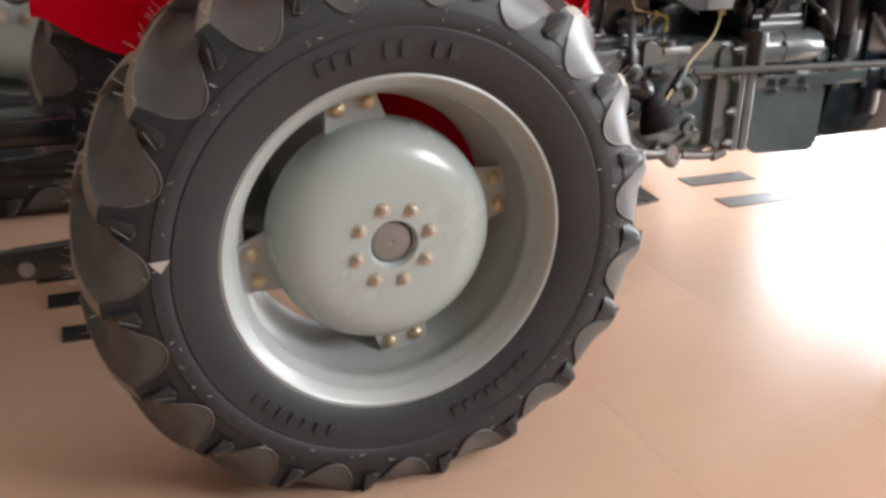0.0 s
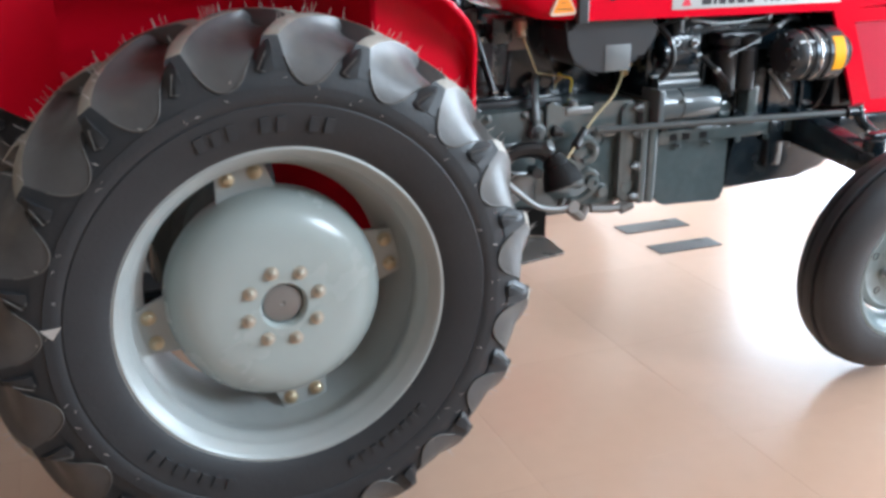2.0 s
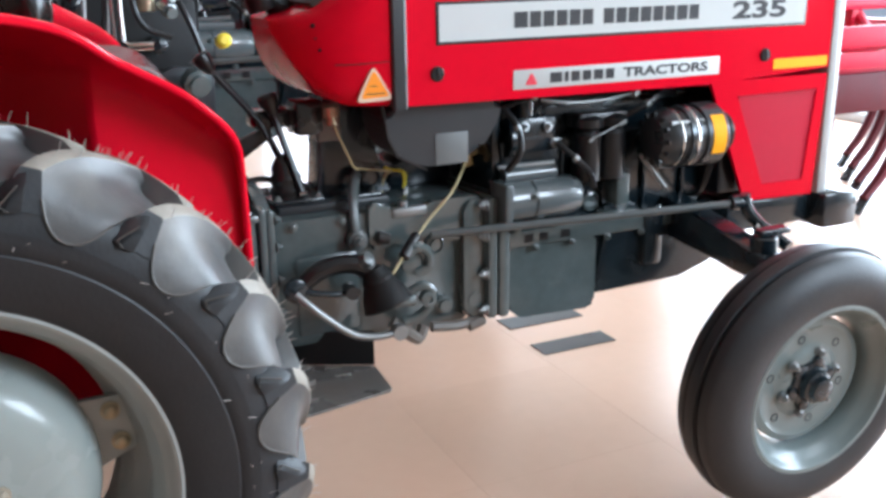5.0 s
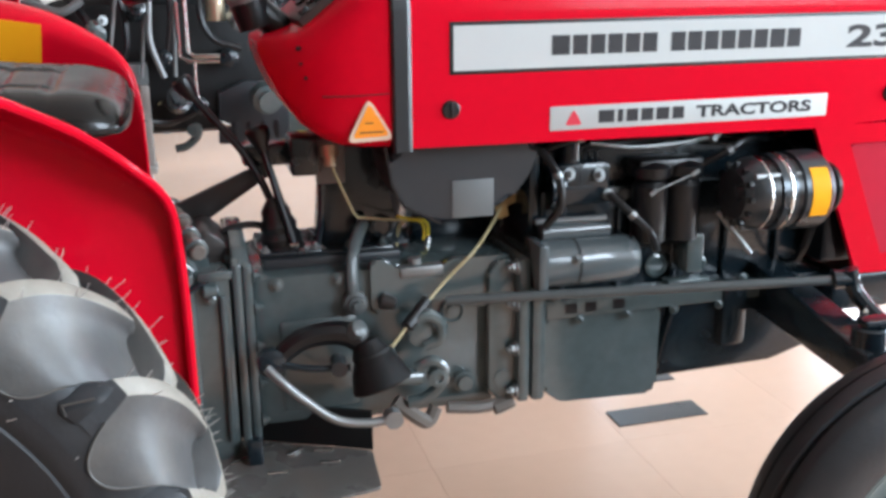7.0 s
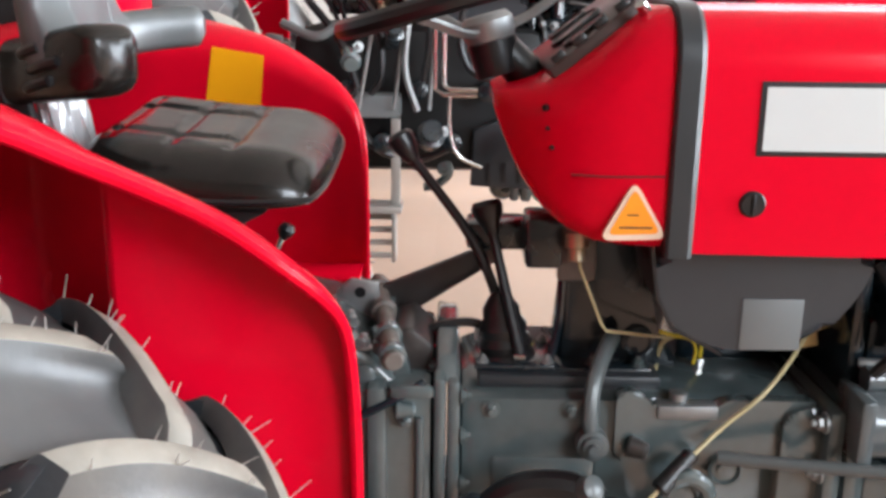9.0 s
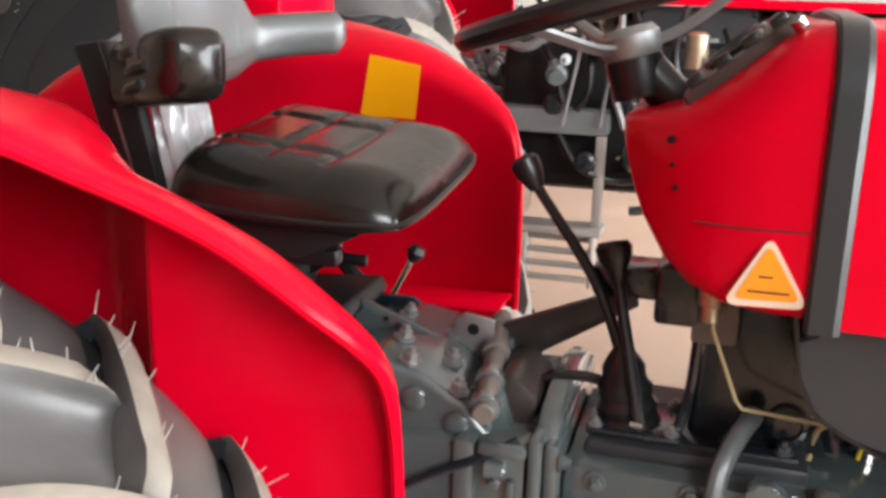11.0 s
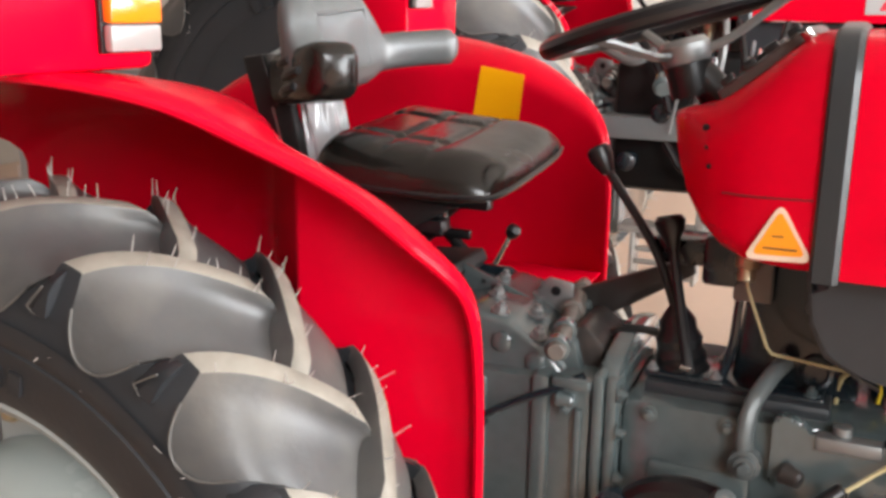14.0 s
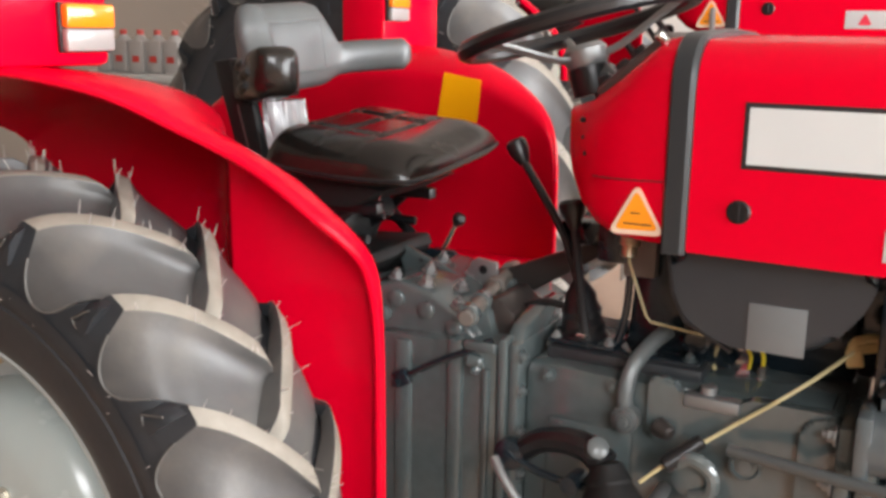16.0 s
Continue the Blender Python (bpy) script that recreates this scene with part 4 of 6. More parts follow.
    for s in (-0.12, 0.09):
        part("scissor_arm", tube(B(), [(0.16, s, 0.90), (0.32, s, 1.045)], 0.012, 8, 0), BLACK, cushion)
        part("scissor_arm", tube(B(), [(0.34, s + 0.02, 0.90), (0.20, s + 0.02, 1.035)], 0.012, 8, 0), BLACK, cushion)
        part("slide_rail", box(B(), (0.19, s - 0.015, 1.02), (0.37, s + 0.015, 1.043), 0.004), BLACK, cushion)
    part("suspension_cover", prism(B(), [(0.14, 0.93), (0.26, 0.93), (0.285, 0.985), (0.275, 1.05), (0.16, 1.06)], "y", -0.120, 0.04, 0.012), MATT_BLACK, cushion, "black suspension cover")
    part("suspension_foot", prism(B(), [(0.12, 0.885), (0.33, 0.885), (0.365, 0.925), (0.355, 0.945), (0.12, 0.925)], "y", -0.13, 0.10, 0.005), MATT_BLACK, cushion)
    part("damper", rod(B(), (0.17, 0, 0.93), (0.31, 0, 1.02), 0.028, 0.028, 14, 0.003), BLACK, cushion)
    part("height_handle", rod(B(), (0.20, 0.05, 0.985), (0.338, 0.073, 0.972), 0.006, 0.010, 10, 0.002), BLACK, cushion)
    part("height_handle", rod(B(), (0.18, -0.06, 1.005), (0.33, -0.04, 1.000), 0.006, 0.009, 10, 0.002), BLACK, cushion)
    bm = rod(B(), (0.22, -0.10, 0.962), (0.335, -0.11, 0.965), 0.007, 0.009)
    part("adjuster", bm, BLACK, cushion)
    for x in (0.41, 0.44):
        bm = rod(B(), (x - 0.06, -0.13, 1.078), (x - 0.066, -0.133, 1.050), 0.004, 0.004, 8)
        part("seat_bolt", bm, CHROME, cushion)
    return cushion


# ---- tractor running gear ----
def bolts(parent, places, axis, r=0.009, h=0.009, mat=None, name="bolt"):
    for p in places:
        part(name, hexbolt(B(), p, axis, r, h), mat or CASTING, parent)


def transmission(parent):
    bm = box(B(), (0.69, -0.150, 0.470), (1.245, 0.150, 0.795), 0.025)
    prism(bm, [(0.72, 0.44), (1.20, 0.44), (1.24, 0.49), (0.70, 0.49)], "y", -0.10, 0.10, 0.01)
    # raised web and step on the flank
    prism(bm, rounded([(0.925, 0.700), (1.225, 0.690), (1.225, 0.800), (1.09, 0.800), (1.065, 0.782), (0.985, 0.782), (0.960, 0.812), (0.925, 0.812)], 0.012), "y", -0.164, -0.140, 0.007)
    box(bm, (0.74, -0.156, 0.50), (0.90, -0.140, 0.70), 0.012)
    gearbox = part("gearbox", bm, CASTING, parent, "dark grey cast gearbox")
    bm = box(B(), (0.654, -0.185, 0.452), (0.672, 0.185, 0.835), 0.006)
    box(bm, (0.674, -0.178, 0.458), (0.693, 0.178, 0.828), 0.006)
    prism(bm, [(-0.165, 0.82), (-0.125, 0.852), (-0.05, 0.868), (0.05, 0.868), (0.125, 0.852), (0.165, 0.82)], "x", 0.657, 0.690, 0.006)
    part("flange", bm, CASTING, gearbox)
    bolts(gearbox, [(0.694, -0.168, z) for z in (0.50, 0.58, 0.66, 0.74, 0.805)], (1, 0, 0), 0.010, 0.010)
    bolts(gearbox, [(x, -0.150, 0.775) for x in (0.74, 0.86)], (0, -1, 0), 0.010, 0.010)
    # top cover with lever tower
    bm = box(B(), (0.72, -0.115, 0.792), (1.00, 0.115, 0.815), 0.006)
    part("top_cover", bm, TANK, gearbox)
    bm = lathe(B(), [(0, 0.044), (0.010, 0.046), (0.020, 0.040), (0.034, 0.043), (0.046, 0.036), (0.060, 0.038), (0.074, 0.030), (0.090, 0.029), (0.104, 0.020), (0.116, 0.011)], (0.768, -0.050, 0.813), (-0.14, 0.02, 1), 20)
    part("lever_boot", bm, BLACK, gearbox, "black rubber lever boot")
    part("gate_plate", box(B(), (0.715, -0.10, 0.8155), (0.84, 0.02, 0.826), 0.004), DARK_CASTING, gearbox)
    bolts(gearbox, [(x, y, 0.826) for x in (0.728, 0.828) for y in (-0.088, 0.008)], (0, 0, 1), 0.007, 0.008, STEEL)
    # pedestal of the cowl
    bm = prism(B(), [(0.845, 0.806), (1.04, 0.806), (1.00, 0.88), (0.975, 0.95), (0.97, 1.06), (0.862, 1.06), (0.858, 0.94)], "y", -0.052, 0.07, 0.010)
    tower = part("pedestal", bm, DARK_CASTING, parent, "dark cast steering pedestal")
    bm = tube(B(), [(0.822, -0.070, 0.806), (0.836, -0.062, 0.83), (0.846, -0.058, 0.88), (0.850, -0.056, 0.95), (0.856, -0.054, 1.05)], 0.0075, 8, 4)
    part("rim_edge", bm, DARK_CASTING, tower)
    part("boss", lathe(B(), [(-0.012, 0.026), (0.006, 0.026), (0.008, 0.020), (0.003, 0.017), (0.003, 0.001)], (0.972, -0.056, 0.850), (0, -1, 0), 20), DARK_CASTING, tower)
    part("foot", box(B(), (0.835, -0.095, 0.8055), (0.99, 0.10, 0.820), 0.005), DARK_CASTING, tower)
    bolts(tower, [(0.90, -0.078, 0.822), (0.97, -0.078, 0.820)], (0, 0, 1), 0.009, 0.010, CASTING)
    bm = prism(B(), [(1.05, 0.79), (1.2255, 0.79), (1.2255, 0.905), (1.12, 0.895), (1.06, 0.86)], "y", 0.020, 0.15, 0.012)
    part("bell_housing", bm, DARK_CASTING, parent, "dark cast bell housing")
    # added box that hides the bright gap between tank and engine
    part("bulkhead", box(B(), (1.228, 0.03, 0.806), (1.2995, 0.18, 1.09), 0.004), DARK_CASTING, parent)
    bm = box(B(), (1.226, -0.205, 0.480), (1.252, 0.205, 0.800), 0.008)
    box(bm, (1.256, -0.205, 0.478), (1.288, 0.205, 0.802), 0.010)
    prism(bm, rounded([(1.17, 0.49), (1.226, 0.475), (1.226, 0.80), (1.17, 0.785)], 0.02), "y", -0.178, 0.178, 0.01)
    bell = part("bell_housing_flange", bm, CASTING, parent, "dark grey bell housing flange")
    bolts(bell, [(1.225, -0.193, z) for z in (0.505, 0.60, 0.70, 0.78)], (-1, 0, 0), 0.011, 0.014, STEEL)
    bm = lathe(B(), [(0, 0.028), (0.014, 0.028), (0.016, 0.022), (0.026, 0.020)], (1.20, -0.155, 0.53), (0, -1, 0), 18)
    part("plug", bm, CASTING, gearbox)
    bm = lathe(B(), [(0, 0.024), (0.014, 0.024), (0.016, 0.018), (0.024, 0.016)], (1.12, -0.150, 0.525), (0, -1, 0), 18)
    part("plug", bm, CASTING, gearbox)
    bm = lathe(B(), [(-0.01, 0.026), (0.008, 0.026), (0.010, 0.022), (0.004, 0.019), (0.004, 0.013), (0.010, 0.012), (0.011, 0.001)], (1.092, -0.164, 0.690), (0, -1, 0), 22)
    part("boss", bm, CASTING, gearbox)
    return gearbox


def back_end(parent):
    bm = box(B(), (-0.22, -0.165, 0.41), (0.655, 0.165, 0.800), 0.03)
    prism(bm, [(0.36, 0.43), (0.652, 0.455), (0.652, 0.82), (0.40, 0.81)], "y", -0.178, 0.178, 0.012)
    body = part("axle_housing", bm, CASTING, parent, "dark grey cast rear axle housing")
    part("rib", box(B(), (0.555, -0.190, 0.47), (0.585, 0.19, 0.823), 0.008), CASTING, body)
    part("rib", box(B(), (0.44, -0.188, 0.47), (0.475, 0.188, 0.803), 0.008), CASTING, body)
    for s in (-1, 1):
        bm = lathe(B(), [(0, 0.165), (0.02, 0.165), (0.03, 0.135), (0.14, 0.100), (0.40, 0.085), (0.36, 0.11), (0.40, 0.11), (0.41, 0.06), (0.50, 0.055)], (0 if s < 0 else -0.075, s * 0.16, 0.552), (0, s, 0), 28)
        part("axle_tube", bm, CASTING, body)
    bolts(body, [(0.612, -0.1785, 0.772)], (0, -1, 0), 0.010, 0.014)
    # pocket with a boss beside the flange
    bm = box(B(), (0.590, -0.196, 0.808), (0.654, -0.177, 0.826), 0.006)
    box(bm, (0.628, -0.192, 0.47), (0.640, -0.177, 0.775), 0.004)
    part("pocket_rib", bm, CASTING, body)
    part("boss", rod(B(), (0.597, -0.188, 0.788), (0.628, -0.188, 0.788), 0.013, 0.011, 14, 0.004), CASTING, body)
    bolts(body, [(0.40, -0.166, z) for z in (0.50, 0.60, 0.70)], (0, -1, 0), 0.011, 0.012)
    bolts(body, [(0.652 - 0.0, -0.10 + 0.06 * k, 0.818) for k in range(3)], (0, 0, 1), 0.010, 0.010)
    # hydraulic lift cover
    bm = box(B(), (-0.15, -0.14, 0.795), (0.42, 0.14, 0.842), 0.015)
    box(bm, (-0.20, -0.12, 0.835), (0.30, 0.12, 0.872), 0.015)
    prism(bm, [(0.30, 0.80), (0.345, 0.885), (0.43, 0.905), (0.50, 0.890), (0.565, 0.850), (0.60, 0.815), (0.60, 0.795)], "y", -0.150, 0.115, 0.012, 3)
    lift = part("lift_cover", bm, CASTING, parent, "dark grey hydraulic lift cover")
    bolts(lift, [(0.405, -0.12, 0.898), (0.445, -0.06, 0.903), (0.475, -0.125, 0.896), (0.52, -0.07, 0.880), (0.545, -0.13, 0.864), (0.50, 0.02, 0.889), (0.42, 0.04, 0.902)], (0.2, 0, 1), 0.011, 0.014, STEEL)
    for k, (px, pz) in enumerate(((0.425, 0.87), (0.49, 0.855), (0.55, 0.828), (0.395, 0.835))):
        part("boss", lathe(B(), [(0, 0.017), (0.006, 0.017), (0.009, 0.013), (0.010, 0.004)], (px, -0.150, pz), (0, -1, 0), 16), CASTING, lift)
    bolts(lift, [(x, -0.125, 0.842) for x in (0.05, 0.15, 0.25, 0.34, 0.40)], (0, 0, 1), 0.011, 0.012, STEEL)
    bolts(lift, [(0.41, y, 0.842) for y in (-0.06, 0.02, 0.09)], (0, 0, 1), 0.011, 0.012, STEEL)
    # control quadrant beside the seat
    bm = prism(B(), [(0.28, 0.80), (0.48, 0.80), (0.47, 0.86), (0.40, 0.905), (0.33, 0.905), (0.27, 0.87)], "y", 0.12, 0.132, 0.002)
    for k in range(6):
        box(bm, (0.30 + 0.026 * k, 0.115, 0.855 + 0.012 * (k % 3)), (0.312 + 0.026 * k, 0.138, 0.868 + 0.012 * (k % 3)), 0.002)
    quad = part("control_quadrant", bm, DARK_CASTING, parent, "dark lever quadrant")
    part("lift_lever", rod(B(), (0.329, 0.171, 0.851), (0.377, 0.185, 0.952), 0.0055, 0.0050), CHROME, quad, "bright steel lever")
    part("knob", lathe(B(), [(0, 0.006), (0.008, 0.013), (0.018, 0.0155), (0.028, 0.011), (0.031, 0.001)], (0.375, 0.184, 0.947), (0.42, 0.12, 0.9), 16), BLACK, quad, "black ball knob")
    bm = box(B(), (0.10, -0.16, 0.872), (0.30, 0.14, 0.888), 0.004)
    part("seat_base", bm, BLACK, parent, "black steel seat base")
    # brackets and pipes at the front of the lift cover
    bm = rod(B(), (0.552, 0.115, 0.892), (0.597, -0.200, 0.868), 0.0145, 0.0145, 18, 0.002)
    shaft = part("lever_shaft", bm, RUST, parent, "brown primed steel cross shaft")
    for q in (0.12, 0.42, 0.70, 0.93):
        c = Vector((0.552, 0.115, 0.892)).lerp(Vector((0.597, -0.200, 0.868)), q)
        part("collar", lathe(B(), [(-0.010, 0.017), (-0.008, 0.0205), (0.008, 0.0205), (0.010, 0.017)], c, (0.045, -0.315, -0.024), 20), CASTING if q > 0.5 else RUST, shaft)
    part("lever_stand", prism(B(), [(0.535, 0.80), (0.625, 0.80), (0.605, 0.865), (0.560, 0.870)], "y", -0.125, -0.085, 0.006), CASTING, shaft)
    part("lever_stand", prism(B(), [(0.510, 0.80), (0.600, 0.80), (0.585, 0.885), (0.535, 0.890)], "y", 0.03, 0.07, 0.006), CASTING, shaft)
    bm = prism(B(), [(0.578, 0.80), (0.651, 0.80), (0.651, 0.858), (0.618, 0.886), (0.592, 0.880)], "y", -0.105, 0.03, 0.008)
    part("linkage_guard", bm, DARK_RUST, parent, "dark brown steel guard")
    bm = prism(B(), [(0.345, 0.925), (0.362, 0.940), (0.505, 0.886), (0.520, 0.872), (0.510, 0.850), (0.36, 0.885)], "y", -0.012, -0.004, 0.002)
    plate = part("notch_plate", bm, CASTING, parent, "grey steel plate with a row of holes")
    for k in range(5):
        part("hole", lathe(B(), [(0, 0.0045), (0.0008, 0.0045)], (0.400 + 0.020 * k, -0.0125, 0.912 - 0.0072 * k), (0, -1, 0), 10), BLACK, plate)
    bm = prism(B(), [(0.505, 0.86), (0.500, 0.915), (0.515, 0.928), (0.560, 0.922), (0.566, 0.86)], "y", 0.008, 0.018, 0.003)
    ear = part("pivot_bracket", bm, STEEL, parent, "worn steel pivot bracket")
    part("hole", lathe(B(), [(0, 0.009), (0.0008, 0.009)], (0.530, 0.0075, 0.905), (0, -1, 0), 14), BLACK, ear)
    bm = prism(B(), [(0.556, 0.895), (0.566, 0.905), (0.756, 0.985), (0.764, 0.955), (0.60, 0.850), (0.588, 0.852)], "y", 0.048, 0.064, 0.004)
    part("pedal_arm", bm, DARK_RUST, parent, "long dark brown clutch pedal arm")
    bm = B()
    box(bm, (0.70, -0.02, 0.985), (0.80, 0.06, 1.03), 0.010)
    part("linkage_block", bm, DARK_CASTING, parent, "dark linkage block")
    bm = box(B(), (0.79, -0.07, 0.97), (0.86, 0.02, 1.05), 0.008)
    part("linkage_block", bm, DARK_CASTING, parent, "dark linkage block under the cowl")
    bm = tube(B(), [(0.62, -0.05, 0.832), (0.65, -0.04, 0.862), (0.70, -0.035, 0.872), (0.745, -0.03, 0.862)], 0.0075, 8, 4)
    part("hose", bm, BLACK, parent, "black rubber hose")
    bm = tube(B(), [(0.472, -0.196, 0.735), (0.53, -0.192, 0.770), (0.60, -0.188, 0.806), (0.64, -0.175, 0.828)], 0.0065, 8, 4)
    box(bm, (0.452, -0.206, 0.716), (0.480, -0.188, 0.748), 0.003, turn(0, -30, 0))
    rod(bm, (0.458, -0.212, 0.722), (0.458, -0.182, 0.722), 0.006)
    part("brake_rod", bm, DARK_CASTING, parent, "dull steel brake rod")
    # lower links and drawbar behind
    for s in (-1, 1):
        bm = prism(B(), [(-0.90, 0.405), (-0.90, 0.475), (-0.45, 0.50), (-0.10, 0.44), (-0.10, 0.38), (-0.45, 0.425)], "y", s * 0.335, s * 0.365, 0.006)
        link = part("lower_link", bm, DARK_CASTING, parent, "black steel lower link arm")
        part("link_pin", lathe(B(), [(0, 0.017), (0.012, 0.017), (0.014, 0.012)], (-0.70, s * 0.365, 0.445), (0, s, 0), 14), STEEL, link)
        bm = tube(B(), [(-0.50, s * 0.33, 0.47), (-0.42, s * 0.25, 0.66), (-0.28, s * 0.17, 0.84)], 0.014, 8, 3)
        part("lift_rod", bm, DARK_CASTING, parent, "black lift rod")
    bm = box(B(), (-0.95, -0.05, 0.30), (-0.15, 0.05, 0.33), 0.004)
    part("drawbar", bm, DARK_CASTING, parent, "black steel drawbar")
    bm = box(B(), (-0.86, 0.18, 0.555), (-0.56, 0.34, 0.63), 0.012)
    part("hitch_block", bm, DARK_CASTING, parent, "dark steel hitch block")
    return body


def levers(parent):
    base, knob = Vector((0.756, -0.048, 0.905)), Vector((0.610, 0.0, 1.135))
    bm = tube(B(), [base, base.lerp(knob, 0.4) + Vector((0.010, 0, 0.012)), knob], (0.0085, 0.0075), 10, 6)
    a = part("gear_lever", bm, BLACK, parent, "long black gear lever")
    d = (knob - base).normalized()
    part("knob", lathe(B(), [(-0.012, 0.010), (0.0, 0.015), (0.015, 0.020), (0.030, 0.021), (0.036, 0.016), (0.038, 0.001)], knob, d, 18), BLACK, a, "black lever knob")
    base, knob = Vector((0.787, -0.098, 0.832)), Vector((0.738, -0.050, 1.030))
    bm = tube(B(), [base, base.lerp(knob, 0.5), knob], (0.0095, 0.0075), 10, 4)
    b = part("range_lever", bm, BLACK, parent, "short black range lever")
    d = (knob - base).normalized()
    part("knob", lathe(B(), [(-0.010, 0.010), (0.005, 0.014), (0.020, 0.023), (0.034, 0.025), (0.042, 0.020), (0.044, 0.001)], knob, d, 18), BLACK, b, "black lever knob")
    part("pin", rod(B(), (0.774, -0.108, 0.842), (0.792, -0.110, 0.842), 0.0045, 0.0045, 10, 0.001), CHROME, b)


def engine(parent):
    bm = box(B(), (1.288, -0.150, 0.62), (1.93, 0.150, 0.925), 0.015)
    box(bm, (1.30, -0.13, 0.92), (1.90, 0.13, 1.01), 0.012)
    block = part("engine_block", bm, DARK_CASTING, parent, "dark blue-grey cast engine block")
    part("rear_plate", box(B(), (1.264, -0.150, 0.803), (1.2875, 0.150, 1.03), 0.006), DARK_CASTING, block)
    # unseen under the hood; added to keep window light off the block's top
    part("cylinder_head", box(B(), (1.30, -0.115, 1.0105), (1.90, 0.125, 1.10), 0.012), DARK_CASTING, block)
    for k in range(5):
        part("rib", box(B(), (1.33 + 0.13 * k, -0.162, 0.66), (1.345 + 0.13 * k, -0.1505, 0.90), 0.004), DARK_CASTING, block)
    bm = prism(B(), rounded([(1.290, 0.655), (1.560, 0.655), (1.560, 0.468), (1.545, 0.452), (1.33, 0.460), (1.290, 0.49)], 0.012), "y", -0.185, 0.185, 0.008)
    part("sump", bm, CASTING, parent, "dark grey engine sump")
    bm = box(B(), (1.288, -0.200, 0.658), (1.80, 0.200, 0.700), 0.004)
    rail = part("side_rail", bm, CASTING, parent, "dark grey engine side rail")
    for x in (1.33, 1.375, 1.44):
        part("hole", box(B(), (x, -0.2015, 0.668), (x + 0.026, -0.199, 0.690)), BLACK, rail)
    bm = box(B(), (1.56, -0.165, 0.52), (1.76, 0.165, 0.70), 0.02)
    box(bm, (1.70, -0.21, 0.55), (1.765, -0.12, 0.705), 0.014)
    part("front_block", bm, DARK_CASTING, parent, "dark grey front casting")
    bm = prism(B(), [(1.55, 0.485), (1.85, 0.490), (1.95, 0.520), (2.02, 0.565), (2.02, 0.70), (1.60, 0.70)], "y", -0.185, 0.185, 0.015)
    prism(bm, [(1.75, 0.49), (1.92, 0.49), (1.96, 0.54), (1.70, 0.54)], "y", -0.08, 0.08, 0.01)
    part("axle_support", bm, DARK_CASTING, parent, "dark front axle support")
    bolts(rail, [(1.31 + 0.055 * k, -0.200, 0.652 if k % 2 else 0.708) for k in range(9)], (0, -1, 0), 0.0075, 0.008)
    bolts(block, [(1.36 + 0.12 * k, -0.150, 0.905) for k in range(5)], (0, -1, 0), 0.009, 0.010, STEEL)
    for k, (x, z, r) in enumerate(((1.40, 0.745, 0.032), (1.56, 0.74, 0.026), (1.66, 0.735, 0.022))):
        part("core_plug", lathe(B(), [(0, r), (0.006, r), (0.008, r * 0.8), (0.004, r * 0.7), (0.004, 0.001)], (x, -0.151, z), (0, -1, 0), 20), CASTING, block)
    # starter motor
    bm = lathe(B(), [(0, 0.038), (0.004, 0.050), (0.085, 0.050), (0.088, 0.046), (0.092, 0.050), (0.205, 0.050), (0.212, 0.046), (0.225, 0.044), (0.23, 0.030)], (1.255, -0.195, 0.782), (1, 0, 0), 28)
    box(bm, (1.252, -0.245, 0.735), (1.275, -0.15, 0.835), 0.006)
    rod(bm, (1.28, -0.175, 0.842), (1.43, -0.175, 0.842), 0.020)
    starter = part("starter_motor", bm, STARTER, parent, "dark grey starter motor")
    bolts(starter, [(1.335, -0.243, 0.80)], (0, -1, 0), 0.008, 0.008)
    # injection pump, filters and pipes
    bm = box(B(), (1.31, -0.185, 0.895), (1.43, -0.11, 0.985), 0.012)
    lathe(bm, [(0, 0.045), (0.03, 0.045), (0.035, 0.036), (0.09, 0.036), (0.10, 0.02)], (1.30, -0.150, 0.93), (1, 0, 0), 22)
    lathe(bm, [(0, 0.022), (0.05, 0.022), (0.055, 0.015)], (1.345, -0.165, 0.985), (0, 0, 1), 16)
    pump = part("injection_pump", bm, DARK_CASTING, parent, "dark fuel injection pump")
    for k in range(4):
        x = 1.33 + 0.026 * k
        t = tube(B(), [(x, -0.155, 0.985), (x + 0.01, -0.175, 1.015), (x + 0.07 + 0.05 * k, -0.165, 1.035 - 0.004 * k), (x + 0.16 + 0.09 * k, -0.14, 1.00)], 0.0035, 6, 5)
        part("fuel_pipe", t, TANK, pump)
    for k, (x, y, z) in enumerate(((1.335, -0.188, 0.965), (1.40, -0.190, 0.960), (1.425, -0.186, 0.915), (1.315, -0.186, 0.905))):
        part("banjo_bolt", hexbolt(B(), (x, y, z), (0, -1, 0.2), 0.0085, 0.014), STEEL, pump)
    for k, pts in enumerate(([(1.42, -0.20, 0.92), (1.46, -0.23, 0.88), (1.50, -0.235, 0.84), (1.52, -0.225, 0.80)], [(1.27, -0.19, 1.02), (1.30, -0.215, 0.97), (1.305, -0.22, 0.91), (1.28, -0.20, 0.86)],
                             [(1.63, -0.20, 0.97), (1.68, -0.22, 1.0), (1.73, -0.21, 1.02), (1.80, -0.17, 1.01)], [(1.24, -0.17, 1.0), (1.35, -0.205, 1.04), (1.5, -0.20, 1.045), (1.7, -0.19, 1.04)])):
        part("hose", tube(B(), pts, 0.0085 if k < 3 else 0.006, 8, 5), BLACK, parent, "black rubber hose")
        part("hose_clip", lathe(B(), [(-0.006, 0.0105), (0.006, 0.0105)], pts[1], Vector(pts[2]) - Vector(pts[0]), 14, (True, True)), STEEL, parent, "steel hose clip")
    bm = B()
